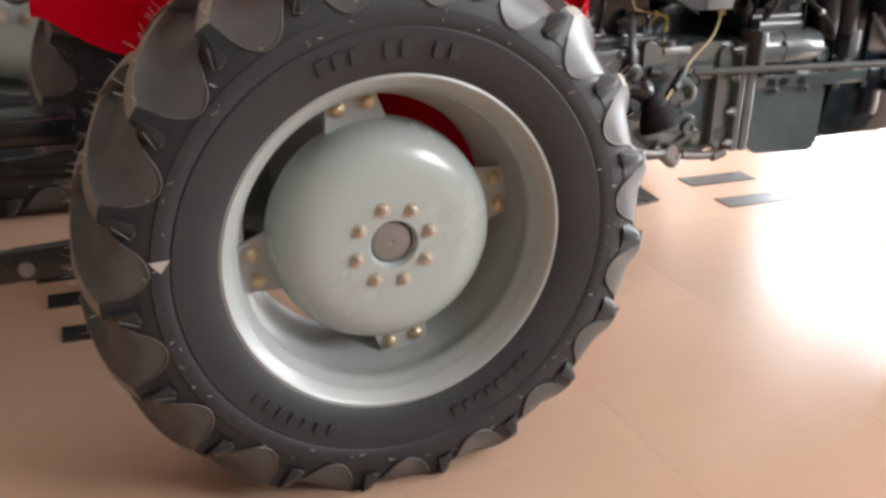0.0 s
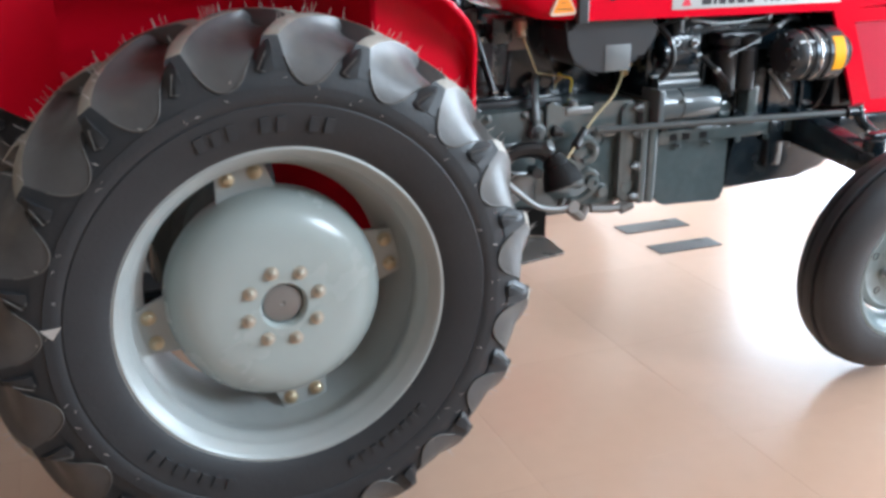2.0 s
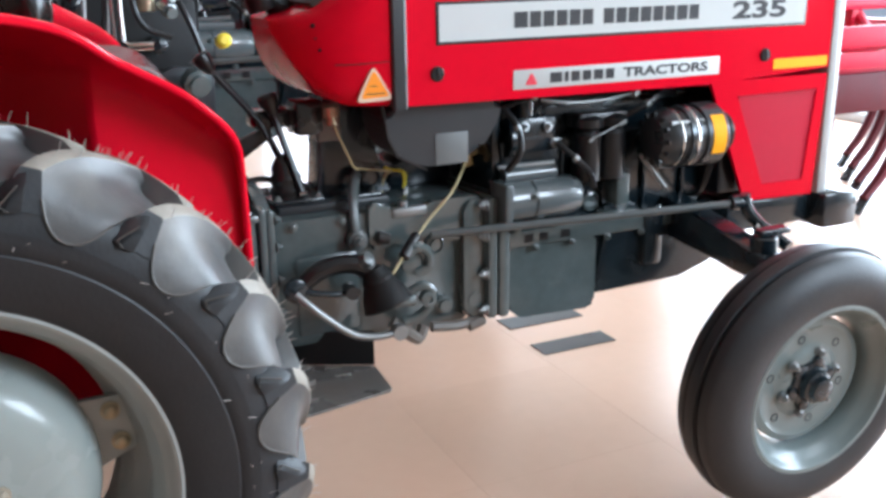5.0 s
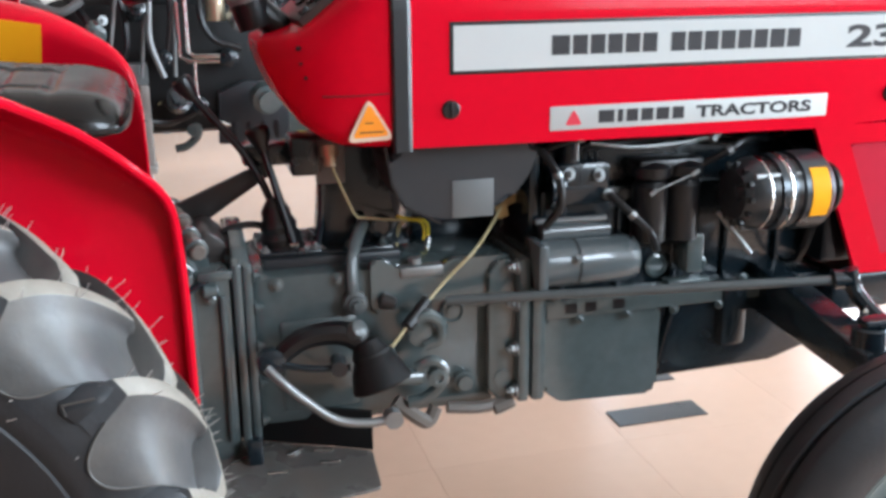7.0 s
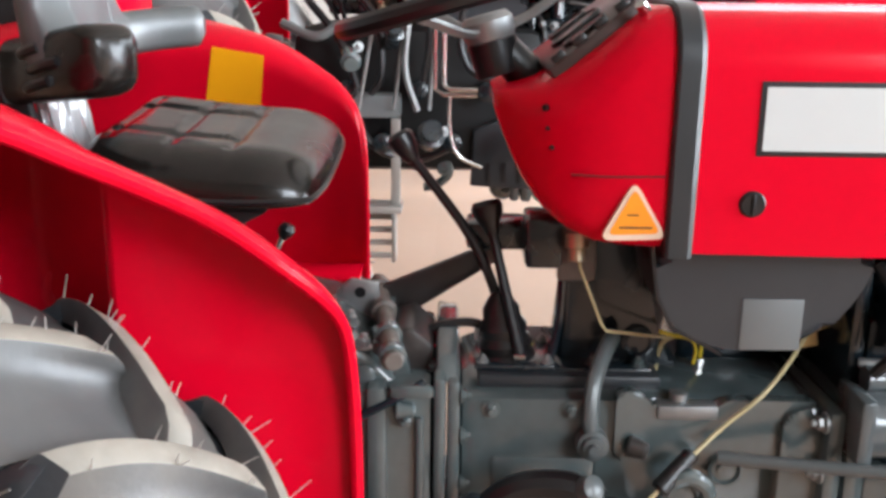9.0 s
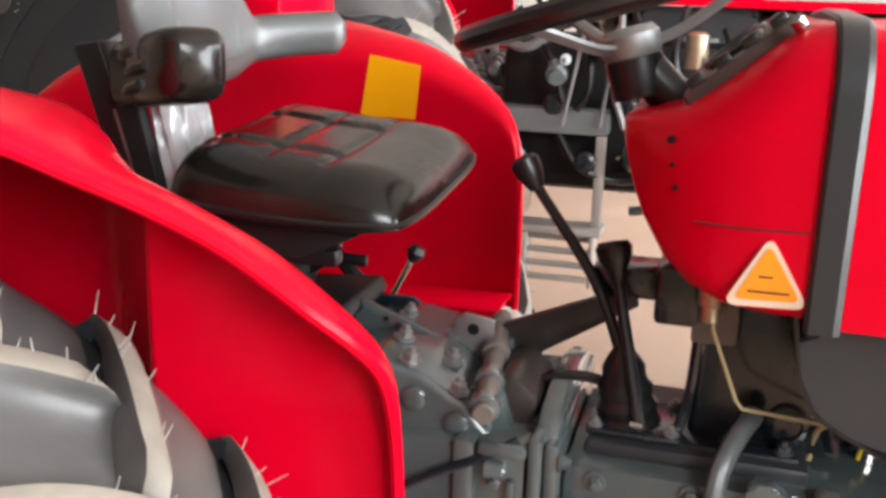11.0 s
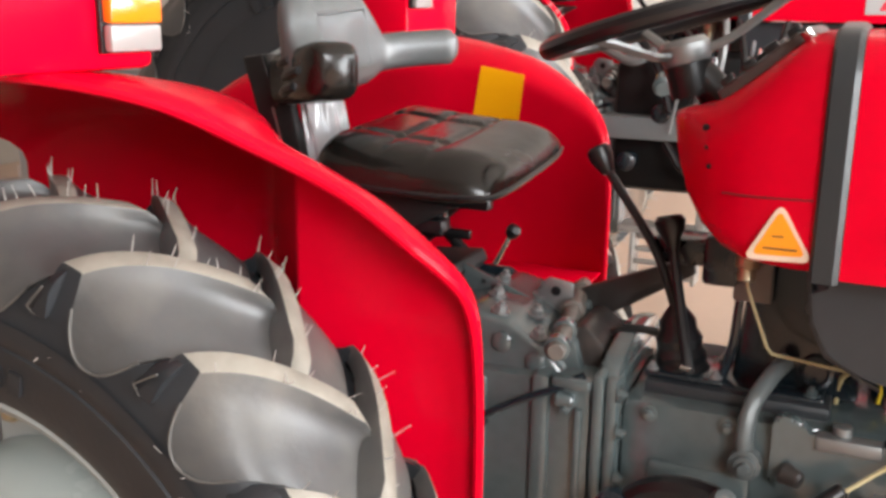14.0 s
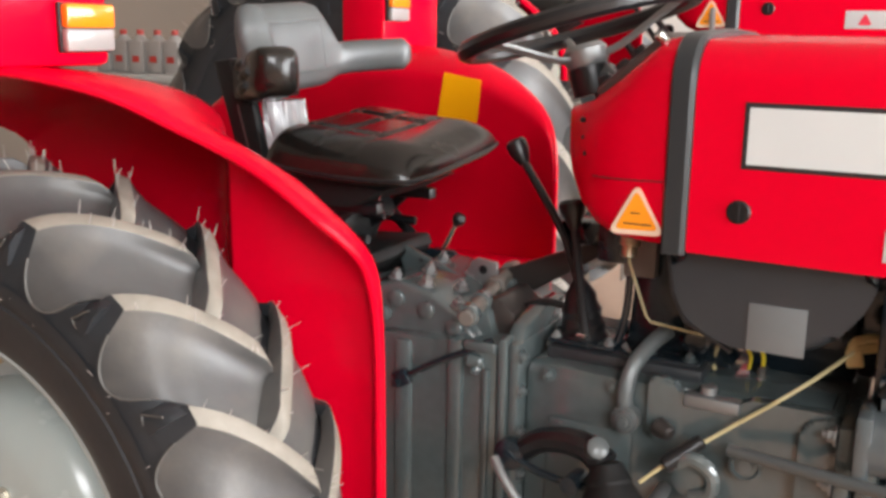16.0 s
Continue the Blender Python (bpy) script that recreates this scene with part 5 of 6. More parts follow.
    for x in (1.52, 1.595):
        lathe(bm, [(0, 0.020), (0.012, 0.038), (0.13, 0.038), (0.14, 0.030), (0.15, 0.041), (0.17, 0.041), (0.18, 0.02)], (x, -0.185, 0.80), (0, 0, 1), 22)
    box(bm, (1.485, -0.205, 0.945), (1.635, -0.14, 0.985), 0.008)
    part("fuel_filter", bm, BLACK, parent, "pair of dark fuel filters")
    bm = box(B(), (1.602, -0.212, 0.735), (1.642, -0.15, 0.822), 0.006)
    box(bm, (1.560, -0.215, 0.702), (1.660, -0.18, 0.722), 0.005)
    part("bracket", bm, CASTING, parent)
    t = tube(B(), [(1.345, -0.20, 1.055), (1.345, -0.20, 0.995)], 0.004, 8, 0)
    tube(t, [(1.372, -0.205, 1.030), (1.46, -0.215, 1.018), (1.56, -0.215, 1.020), (1.655, -0.21, 1.030)], 0.0042, 8, 5)
    rod(t, (1.64, -0.212, 1.022), (1.67, -0.205, 1.050), 0.010, 0.010, 10)
    part("pipe_run", t, STEEL, parent, "thin steel pipes under the hood")
    t = rod(B(), (1.50, -0.235, 0.925), (1.59, -0.240, 0.960), 0.0022, 0.0022, 8)
    rod(t, (1.585, -0.240, 0.957), (1.60, -0.241, 0.966), 0.005, 0.005, 8)
    rod(t, (1.495, -0.235, 0.92), (1.508, -0.235, 0.93), 0.005, 0.005, 8)
    part("throttle_link", t, STEEL, parent, "thin steel throttle link")
    t = rod(B(), (1.275, -0.16, 0.862), (1.42, -0.19, 0.868), 0.007, 0.007, 10)
    part("cross_pipe", t, STEEL, parent)
    # alternator
    o = (1.662, -0.262, 0.916)
    bm = lathe(B(), [(0, 0.030), (0.004, 0.052), (0.020, 0.066), (0.040, 0.076), (0.052, 0.077), (0.054, 0.072), (0.074, 0.072), (0.076, 0.079), (0.108, 0.081), (0.110, 0.075), (0.124, 0.075), (0.126, 0.082), (0.186, 0.083), (0.198, 0.074), (0.200, 0.030)], o, (1, 0.0, 0), 40)
    alt = part("alternator", bm, SILVER, parent, "silver alternator with dark bands")
    part("band", lathe(B(), [(0.055, 0.0735), (0.073, 0.0735)], o, (1, 0, 0), 40), BLACK, alt)
    part("band", lathe(B(), [(0.111, 0.0765), (0.123, 0.0765)], o, (1, 0, 0), 40), BLACK, alt)
    part("band", lathe(B(), [(0.046, 0.0772), (0.049, 0.0785), (0.052, 0.0772)], o, (1, 0, 0), 40, (False, False)), CHROME, alt, "bright steel band")
    part("band", lathe(B(), [(0.090, 0.0802), (0.094, 0.0822), (0.098, 0.0806)], o, (1, 0, 0), 40, (False, False)), CHROME, alt, "bright steel band")
    for k in range(12):
        a = 2 * math.pi * k / 12
        p = Vector(o) + Vector((0.012, 0.058 * math.cos(a), 0.058 * math.sin(a)))
        part("vent", box(B(), p - Vector((0.006, 0.010, 0.005)), p + Vector((0.004, 0.010, 0.005)), 0.001, turn(math.degrees(a), 0, 0)), BLACK, alt)
    for a in (20, 140, 260):
        p = Vector(o) + Vector((0.0, 0.071 * math.cos(radians(a)), 0.071 * math.sin(radians(a))))
        part("bolt", rod(B(), p + Vector((0.020, 0, 0)), p + Vector((0.128, 0, 0)), 0.006, 0.006, 10, 0.001), STEEL, alt)
    part("pulley", lathe(B(), [(0.204, 0.04), (0.206, 0.054), (0.212, 0.054), (0.217, 0.040), (0.223, 0.054), (0.231, 0.054), (0.233, 0.02)], o, (1, 0, 0), 32), BLACK, alt)
    bm = B()
    loops = []
    for i in range(10):
        a = radians(-28 + 8 * i)
        loops.append([Vector((x, o[1] - 0.0842 * math.cos(a), o[2] + 0.0842 * math.sin(a))) for x in (o[0] + 0.138, o[0] + 0.180)])
    rows = [[bm.verts.new(p) for p in l] for l in loops]
    for r0, r1 in zip(rows, rows[1:]):
        bm.faces.new((r0[0], r0[1], r1[1], r1[0]))
    part("label", bm, YELLOW, alt, "yellow label")
    bm = tube(B(), [(1.880, -0.262, 0.868), (1.885, -0.20, 0.74), (1.885, -0.10, 0.72)], 0.006, 6, 3, 1.6)
    tube(bm, [(1.880, -0.262, 0.966), (1.885, -0.12, 0.99), (1.885, -0.06, 0.97)], 0.006, 6, 3, 1.6)
    part("fan_belt", bm, BLACK, parent, "black fan belt")
    bm = box(B(), (1.93, -0.22, 0.73), (2.02, 0.22, 1.02), 0.01)
    part("radiator", bm, BLACK, parent, "black radiator behind the nose panels")
    bm = rod(B(), (1.66, -0.225, 0.87), (1.74, -0.235, 0.775), 0.006)
    part("stay", bm, STEEL, parent)
    return block


def fuel_tank(parent):
    bm = prism(B(), rounded([(0.955, 1.045), (1.265, 1.045), (1.250, 0.985), (1.19, 0.905), (1.06, 0.893), (0.99, 0.925), (0.962, 0.975)], 0.04), "y", -0.205, 0.205, 0.02, 3)
    ob = part("fuel_tank", bm, TANK, parent, "dark grey fuel tank under the hood")
    part("patch", box(B(), (1.083, -0.2072, 0.897), (1.168, -0.2050, 0.972), 0.0006), GREY, ob, "plain grey patch")
    part("strap", prism(B(), [(0.950, 1.045), (0.962, 0.970), (0.985, 0.925), (1.06, 0.886), (1.06, 0.891), (0.988, 0.930), (0.966, 0.975), (0.955, 1.045)], "y", -0.206, -0.19), BLACK, ob)
    return ob


def right_side_gear(parent):
    # brake pedal shaft, arm and linkage
    bm = tube(B(), [(0.892, -0.165, 0.735), (0.887, -0.168, 0.770), (0.892, -0.150, 0.815), (0.910, -0.112, 0.848), (0.930, -0.075, 0.868)], 0.0145, 12, 6, 0.75)
    lathe(bm, [(0, 0.024), (0.022, 0.024), (0.024, 0.018), (0.030, 0.016), (0.031, 0.009), (0.038, 0.008)], (0.891, -0.158, 0.730), (0, -1, 0), 22)
    part("crank_arm", bm, LINK, parent, "cranked dark steel arm")
    bm = rod(B(), (0.944, -0.168, 0.728), (0.972, -0.180, 0.722), 0.017, 0.013, 14, 0.003)
    part("rod_boss", bm, DARK_RUST, parent)
    # drag link
    bm = rod(B(), (1.070, -0.200, 0.7255), (1.845, -0.385, 0.752), 0.0098, 0.0098, 14)
    part("drag_link", bm, LINK, parent, "long grey steering drag link")
    bm = rod(B(), (1.835, -0.382, 0.752), (1.885, -0.395, 0.755), 0.020, 0.018, 14, 0.003)
    tube(bm, [(1.868, -0.392, 0.775), (1.880, -0.400, 0.73), (1.90, -0.44, 0.69), (1.92, -0.51, 0.655)], 0.017, 10, 5)
    part("steering_arm", bm, DARK_CASTING, parent, "dark steering arm and ball joint")
    part("grease_cap", lathe(B(), [(0, 0.014), (0.01, 0.014), (0.016, 0.006)], (1.885, -0.428, 0.690), (0.2, -1, 0.2), 14), CHROME, parent)
    # clip of pale cable with black sleeve
    bm = tube(B(), [(0.945, -0.255, 0.662), (0.985, -0.235, 0.698), (1.07, -0.187, 0.760), (1.135, -0.172, 0.812), (1.185, -0.130, 0.848), (1.228, -0.082, 0.882)], 0.0034, 8, 5)
    cable = part("stop_cable", bm, CABLE, parent, "pale yellow stop cable")
    bm = rod(B(), (0.978, -0.240, 0.692), (1.030, -0.206, 0.735), 0.014, 0.012, 12, 0.003)
    part("sleeve", bm, BLACK, cable)
    bm = tube(B(), [(1.222, -0.078, 0.880), (1.228, -0.076, 0.898), (1.262, -0.064, 0.904), (1.262, -0.066, 0.890), (1.226, -0.078, 0.884)], 0.0058, 8, 2, 1.4)
    box(bm, (1.216, -0.086, 0.856), (1.242, -0.076, 0.884), 0.003, turn(0, -12, 0))
    part("cable_tag", bm, TAG, cable, "tan yellow hooked tag")
    # pedals above the footplate
    bm = lathe(B(), [(0, 0.018), (0.004, 0.027), (0.012, 0.029), (0.030, 0.038), (0.036, 0.037), (0.060, 0.050), (0.086, 0.058), (0.094, 0.060), (0.098, 0.056), (0.094, 0.040)], (0.890, -0.262, 0.688), (0.030, -0.030, -0.094), 26)
    pedal = part("brake_pedal", bm, MATT_BLACK, parent, "black conical rubber pedal boot")
    bm = tube(B(), [(0.725, -0.235, 0.655), (0.765, -0.240, 0.688), (0.81, -0.243, 0.700), (0.855, -0.250, 0.698), (0.888, -0.258, 0.680)], (0.020, 0.026), 10, 5)
    part("pedal_arm", bm, BLACK, pedal, "black pedal arm")
    part("pivot", lathe(B(), [(-0.03, 0.016), (0.0, 0.019), (0.020, 0.018), (0.024, 0.011)], (0.870, -0.262, 0.704), (0.45, -0.6, 0.5), 18), LINK, pedal)
    bm = rod(B(), (0.930, -0.235, 0.592), (1.012, -0.225, 0.579), 0.019, 0.017, 16, 0.004)
    part("return_cylinder", bm, CASTING, pedal, "grey steel cylinder")
    bm = tube(B(), [(0.700, -0.285, 0.660), (0.725, -0.30, 0.635), (0.762, -0.310, 0.600), (0.82, -0.320, 0.555), (0.88, -0.325, 0.542), (0.928, -0.325, 0.545)], 0.0088, 12, 6)
    lathe(bm, [(0, 0.018), (0.025, 0.018)], (0.928, -0.312, 0.545), (0, -1, 0), 16)
    part("pedal_return", bm, STEEL, pedal, "bent bright steel tube")
    bm = tube(B(), [(0.715, -0.25, 0.655), (0.78, -0.262, 0.640), (0.86, -0.26, 0.632)], 0.007, 8, 3)
    rod(bm, (0.835, -0.285, 0.64), (0.84, -0.240, 0.64), 0.016)
    lathe(bm, [(0, 0.028), (0.02, 0.028), (0.025, 0.016)], (0.712, -0.235, 0.655), (0, -1, 0), 16)
    part("pedal_rod", bm, DARK_CASTING, pedal)
    # relay levers
    bm = tube(B(), [(1.000, -0.228, 0.600), (1.030, -0.236, 0.614), (1.054, -0.236, 0.594), (1.050, -0.228, 0.558), (1.018, -0.220, 0.528), (0.985, -0.214, 0.520)], 0.0125, 10, 6)
    lathe(bm, [(0, 0.020), (0.020, 0.020), (0.022, 0.010), (0.016, 0.009)], (1.040, -0.228, 0.580), (0, -1, 0), 16)
    part("relay_lever", bm, CASTING, parent, "curved cast relay lever")
    bm = tube(B(), [(0.985, -0.225, 0.690), (1.02, -0.23, 0.710), (1.05, -0.225, 0.690), (1.05, -0.22, 0.655), (1.02, -0.215, 0.640)], 0.0125, 10, 6)
    lathe(bm, [(0, 0.028), (0.025, 0.028), (0.028, 0.02)], (1.015, -0.19, 0.665), (0, -1, 0), 18)
    part("relay_lever", bm, CASTING, parent, "curved cast relay lever")
    bm = lathe(B(), [(0, 0.022), (0.03, 0.022)], (0.96, -0.19, 0.59), (0, -1, 0), 16)
    rod(bm, (0.96, -0.15, 0.61), (0.96, -0.25, 0.61), 0.012)
    part("relay_shaft", bm, STEEL, parent)
    bm = B()
    tube(bm, [(0.96, -0.20, 0.52), (1.0, -0.21, 0.485), (1.03, -0.20, 0.465), (1.05, -0.19, 0.49)], 0.016, 8, 4)
    tube(bm, [(1.08, -0.17, 0.475), (1.15, -0.175, 0.468), (1.20, -0.17, 0.472)], 0.014, 8, 3)
    rod(bm, (1.18, -0.175, 0.462), (1.225, -0.175, 0.476), 0.018, 0.018, 10, 0.003)
    part("lower_linkage", bm, RUST, parent, "brown steel linkage under the gearbox")
    # wires under the tank
    bm = tube(B(), [(1.000, -0.085, 0.878), (1.032, -0.066, 0.864), (1.060, -0.048, 0.857), (1.080, -0.025, 0.838), (1.082, -0.016, 0.805)], 0.0034, 8, 5)
    wire = part("wire", bm, WIRE, parent, "yellow wire under the tank")
    bm = tube(B(), [(1.028, -0.068, 0.866), (1.055, -0.060, 0.856), (1.066, -0.050, 0.835), (1.064, -0.048, 0.812)], 0.0028, 8, 4)
    part("wire", bm, WIRE, parent, "short yellow wire under the tank")
    part("terminal", rod(B(), (1.082, -0.016, 0.812), (1.081, -0.016, 0.794), 0.010, 0.009, 10, 0.002), CHROME, wire)
    bm = tube(B(), [(1.026, -0.064, 0.864), (1.010, -0.052, 0.845), (1.005, -0.045, 0.800)], 0.004, 8, 3)
    tube(bm, [(0.865, -0.115, 1.03), (0.866, -0.12, 0.99), (0.902, -0.126, 0.903), (0.910, -0.124, 0.892), (1.020, -0.080, 0.866)], 0.0024, 8, 0)
    part("brake_pipe", bm, CABLE, parent, "thin brass-coloured pipe")
    bm = box(B(), (0.840, -0.070, 0.952), (0.898, -0.048, 1.045), 0.004)
    part("bracket_plate", bm, RUST, parent, "small brown bracket")
    part("switch_body", lathe(B(), [(0, 0.018), (0.02, 0.018), (0.022, 0.013), (0.04, 0.013), (0.042, 0.006)], (0.862, -0.104, 1.036), (0, -0.25, -1), 16), BRASS, parent, "brass switch")
    bm = box(B(), (0.985, -0.17, 0.770), (1.075, -0.14, 0.792), 0.004)
    lathe(bm, [(0, 0.014), (0.012, 0.014), (0.014, 0.008)], (1.02, -0.145, 0.7925), (0, 0, 1), 14)
    part("cable_stay", bm, STEEL, parent)


def footplate(parent, side):
    bm = prism(B(), rounded([(0.60, side * 0.060), (0.700, side * 0.100), (0.909, side * 0.205), (0.897, side * 0.352), (0.60, side * 0.405)], 0.012), "z", 0.412, 0.418)
    ob = part("footplate", bm, PLATE, parent, "dusty dark grey steel footplate with raised slots")
    for k, (x, y, a) in enumerate(((0.694, 0.125, -12), (0.642, 0.175, 30), (0.755, 0.168, 35), (0.812, 0.180, -12), (0.711, 0.245, -8), (0.818, 0.232, -10))):
        part("tread_slot", box(B(), (x - 0.020, side * y - 0.0038, 0.4185), (x + 0.020, side * y + 0.0038, 0.4225), 0.0012, turn(0, 0, a * -side), 1), CHROME, ob, "bright worn slot")
    bm = box(B(), (0.70, side * 0.14, 0.40), (0.74, side * 0.36, 0.411), 0.002)
    box(bm, (0.66, side * 0.14, 0.40), (0.69, side * 0.20, 0.47), 0.003)
    part("footplate_bracket", bm, DARK_CASTING, ob)
    bm = prism(B(), [(0.690, side * 0.090), (0.912, side * 0.199), (0.910, side * 0.204), (0.688, side * 0.095)], "z", 0.4185, 0.505)
    part("riser", bm, MATT_BLACK, ob, "dark upright plate")
    return ob


def front_axle(parent):
    bm = prism(B(), [(-0.55, 0.585), (-0.55, 0.66), (-0.12, 0.735), (0.12, 0.735), (0.55, 0.66), (0.55, 0.585), (0.12, 0.63), (-0.12, 0.63)], "x", 1.795, 1.865, 0.008)
    beam = part("front_axle", bm, DARK_CASTING, parent, "dark steel front axle beam")
    for s in (-1, 1):
        bm = rod(B(), (1.83, s * 0.525, 0.34), (1.83, s * 0.515, 0.70), 0.036, 0.034, 18, 0.004)
        rod(bm, (1.83, s * 0.52, 0.362), (1.83, s * 0.66, 0.362), 0.028, 0.024, 16)
        part("spindle", bm, DARK_CASTING, beam)
        bm = box(B(), (1.805, s * 0.498, 0.702), (1.900, s * 0.535, 0.718), 0.006)
        part("spindle_arm", bm, DARK_CASTING, beam)
    bm = box(B(), (1.96, -0.235, 0.615), (2.36, 0.235, 0.70), 0.01)
    box(bm, (2.27, -0.29, 0.60), (2.40, 0.29, 0.705), 0.012)
    part("front_frame", bm, DARK_CASTING, parent, "dark front weight frame")
    return beam


def tractor():
    ob = anchor("tractor", (0, 0, 0), "red farm tractor with grey wheel discs on the showroom floor", "tractor")
    for side in (-1, 1):
        rear_wheel(ob, side, 0.0 if side < 0 else -0.075, 0.552, side * 0.635)
        fender(ob, side)
        footplate(ob, side)
    front_wheel(ob, -1, 1.868, 0.362, -0.640, 5.0)
    hood(ob)
    cowl(ob)
    steering(ob)
    seat(ob)
    back_end(ob)
    transmission(ob)
    levers(ob)
    engine(ob)
    fuel_tank(ob)
    right_side_gear(ob)
    front_axle(ob)
    bm = prism(B(), [(0.203, 1.267), (0.304, 1.251), (0.294, 1.150), (0.185, 1.152)], "y", 0.4405, 0.4418)
    part("notice", bm, YELLOW, ob, "square yellow-orange paper notice", 0)
    return ob


main = tractor()

# ---- the larger tractor behind: the same make, a third bigger, on taller rear wheels ----
BIG = Matrix.Translation((-0.70, 2.26, 0.0)) @ Matrix.Diagonal((1.3, 1.3, 1.3, 1))
second = copy_thing(main, BIG)
second.matrix_basis = BIG
tagged(second, "larger red farm tractor on tall rear wheels parked behind the first")
def drop_part(ob):
    for below in list(ob.children):
        drop_part(below)
    bpy.data.objects.remove(ob)


# its own transmission case takes the place of the smaller gearbox
for ob in [o for o in second.children if o.name.startswith(("gearbox", "footplate", "brake_pedal", "pedal", "lower_linkage"))]:
    drop_part(ob)
for ob in second.children:
    if ob.name.startswith("rear_wheel"):
        ob.scale = (1.15, 1.15, 1.15)
        ob.location.z += 0.088
        for sub_part in ob.children:
            if sub_part.name.startswith(("rim", "clamp_bolt")) and not sub_part.name.startswith("rim_clamp"):
                sub_part.scale = (0.84, 1.0, 0.84)


PALE_STEP = material("pale_step_paint", (0.36, 0.34, 0.31), 0.4, grain=0.06, bump=0.06, dirt=0.4, dirt_colour=(0.25, 0.21, 0.17))


def extra(name, bm, mat, label=""):
    """A part of the larger tractor alone, modelled in world metres."""
    ob = part(name, bm, mat, None, label)
    ob.parent = second
    ob.matrix_parent_inverse = BIG.inverted()
    return ob


for s in (-1, 1):
    bm = lathe(B(), [(0.17, 0.415), (0.222, 0.43), (0.236, 0.48), (0.240, 0.56)], (-0.70 + 1.3 * (0.012 if s < 0 else -0.075), 2.26 + s * 0.803, 0.86), (0, s, 0), 64, (False, False))
    extra("tyre_wall", bm, RUBBER, "black tyre wall")
extra("platform", box(B(), (0.10, 1.84, 0.945), (0.50, 2.60, 1.025), 0.008), GREY, "grey steel operator platform")
extra("step_post", box(B(), (0.468, 1.835, 0.64), (0.500, 1.86, 0.944), 0.004), PALE_STEP, "pale grey steel post")
extra("boarding_step", box(B(), (0.20, 1.80, 0.615), (0.505, 1.93, 0.640), 0.005), PALE_STEP, "pale grey steel boarding step")
for k in range(4):
    extra("step_slat", box(B(), (0.26, 1.80 + 0.02 * k, 0.455 + 0.042 * k), (0.47, 1.815 + 0.02 * k, 0.475 + 0.042 * k), 0.003), PALE_STEP)
for x in (0.245, 0.471):
    extra("step_side", box(B(), (x, 1.80, 0.44), (x + 0.014, 1.90, 0.614), 0.003), PALE_STEP)
for k in range(6):
    extra("valve", lathe(B(), [(0, 0.035), (0.06 + 0.02 * (k % 3), 0.035), (0.07 + 0.02 * (k % 3), 0.02)], (0.20 + 0.12 * k, 1.92, 0.86 + 0.09 * ((k * 2) % 4)), (0, -1, 0), 14), DARK_CASTING)
extra("transmission_case", box(B(), (0.12, 1.93, 0.74), (1.0, 2.60, 1.25), 0.06), MATT_BLACK, "dark cast transmission case")
extra("side_cover", prism(B(), [(0.745, 0.70), (1.02, 0.685), (1.03, 0.93), (0.86, 0.945), (0.755, 0.90)], "y", 1.895, 1.929, 0.006), TANK, "dark grey side cover with slots")
for k in range(4):
    extra("cover_slot", box(B(), (0.80 + 0.055 * k, 1.8905, 0.715), (0.818 + 0.055 * k, 1.8948, 0.785), 0.001), BLACK)
extra("steel_pipe", tube(B(), [(0.62, 1.72, 1.25), (0.62, 1.72, 1.06), (0.65, 1.72, 1.04), (0.76, 1.72, 1.04)], 0.008, 8, 0), CHROME, "bright bent hydraulic pipe")
extra("steel_pipe", tube(B(), [(0.65, 1.70, 1.28), (0.65, 1.70, 1.075), (0.67, 1.70, 1.06), (0.76, 1.70, 1.058)], 0.008, 8, 0), CHROME, "bright bent hydraulic pipe")
extra("steel_pipe", tube(B(), [(0.67, 1.72, 1.04), (0.67, 1.72, 0.93), (0.70, 1.72, 0.84), (0.78, 1.72, 0.80)], 0.007, 8, 3), CHROME, "bright bent hydraulic pipe")
extra("filter_bowl", lathe(B(), [(0, 0.035), (0.10, 0.035), (0.11, 0.02)], (0.76, 1.78, 1.18), (0, 0, 1), 16), BRASS, "yellowish filter bowl")


for pts, r, m in (([(0.18, 1.90, 1.34), (0.30, 1.84, 1.20), (0.36, 1.80, 1.05)], 0.014, BLACK), ([(0.30, 1.88, 1.42), (0.42, 1.82, 1.28), (0.44, 1.80, 1.10), (0.40, 1.80, 1.03)], 0.012, BLACK),
                  ([(0.50, 1.90, 1.45), (0.53, 1.78, 1.30), (0.52, 1.76, 1.12), (0.56, 1.78, 0.98)], 0.011, STEEL), ([(0.56, 1.84, 1.36), (0.60, 1.74, 1.24), (0.58, 1.74, 1.08)], 0.010, BLACK),
                  ([(0.72, 1.80, 1.36), (0.70, 1.72, 1.22), (0.74, 1.72, 1.12), (0.84, 1.74, 1.08)], 0.012, BLACK), ([(0.10, 1.86, 1.26), (0.22, 1.80, 1.22), (0.30, 1.80, 1.26)], 0.016, GREY),
                  ([(0.84, 1.78, 1.30), (0.90, 1.72, 1.16), (0.96, 1.74, 1.0)], 0.013, BLACK), ([(0.34, 1.86, 0.94), (0.42, 1.84, 0.84), (0.56, 1.86, 0.80), (0.70, 1.84, 0.86)], 0.014, BLACK)):
    extra("hydraulic_hose", tube(B(), pts, r, 8, 5), m, "hose on the tractor's flank")
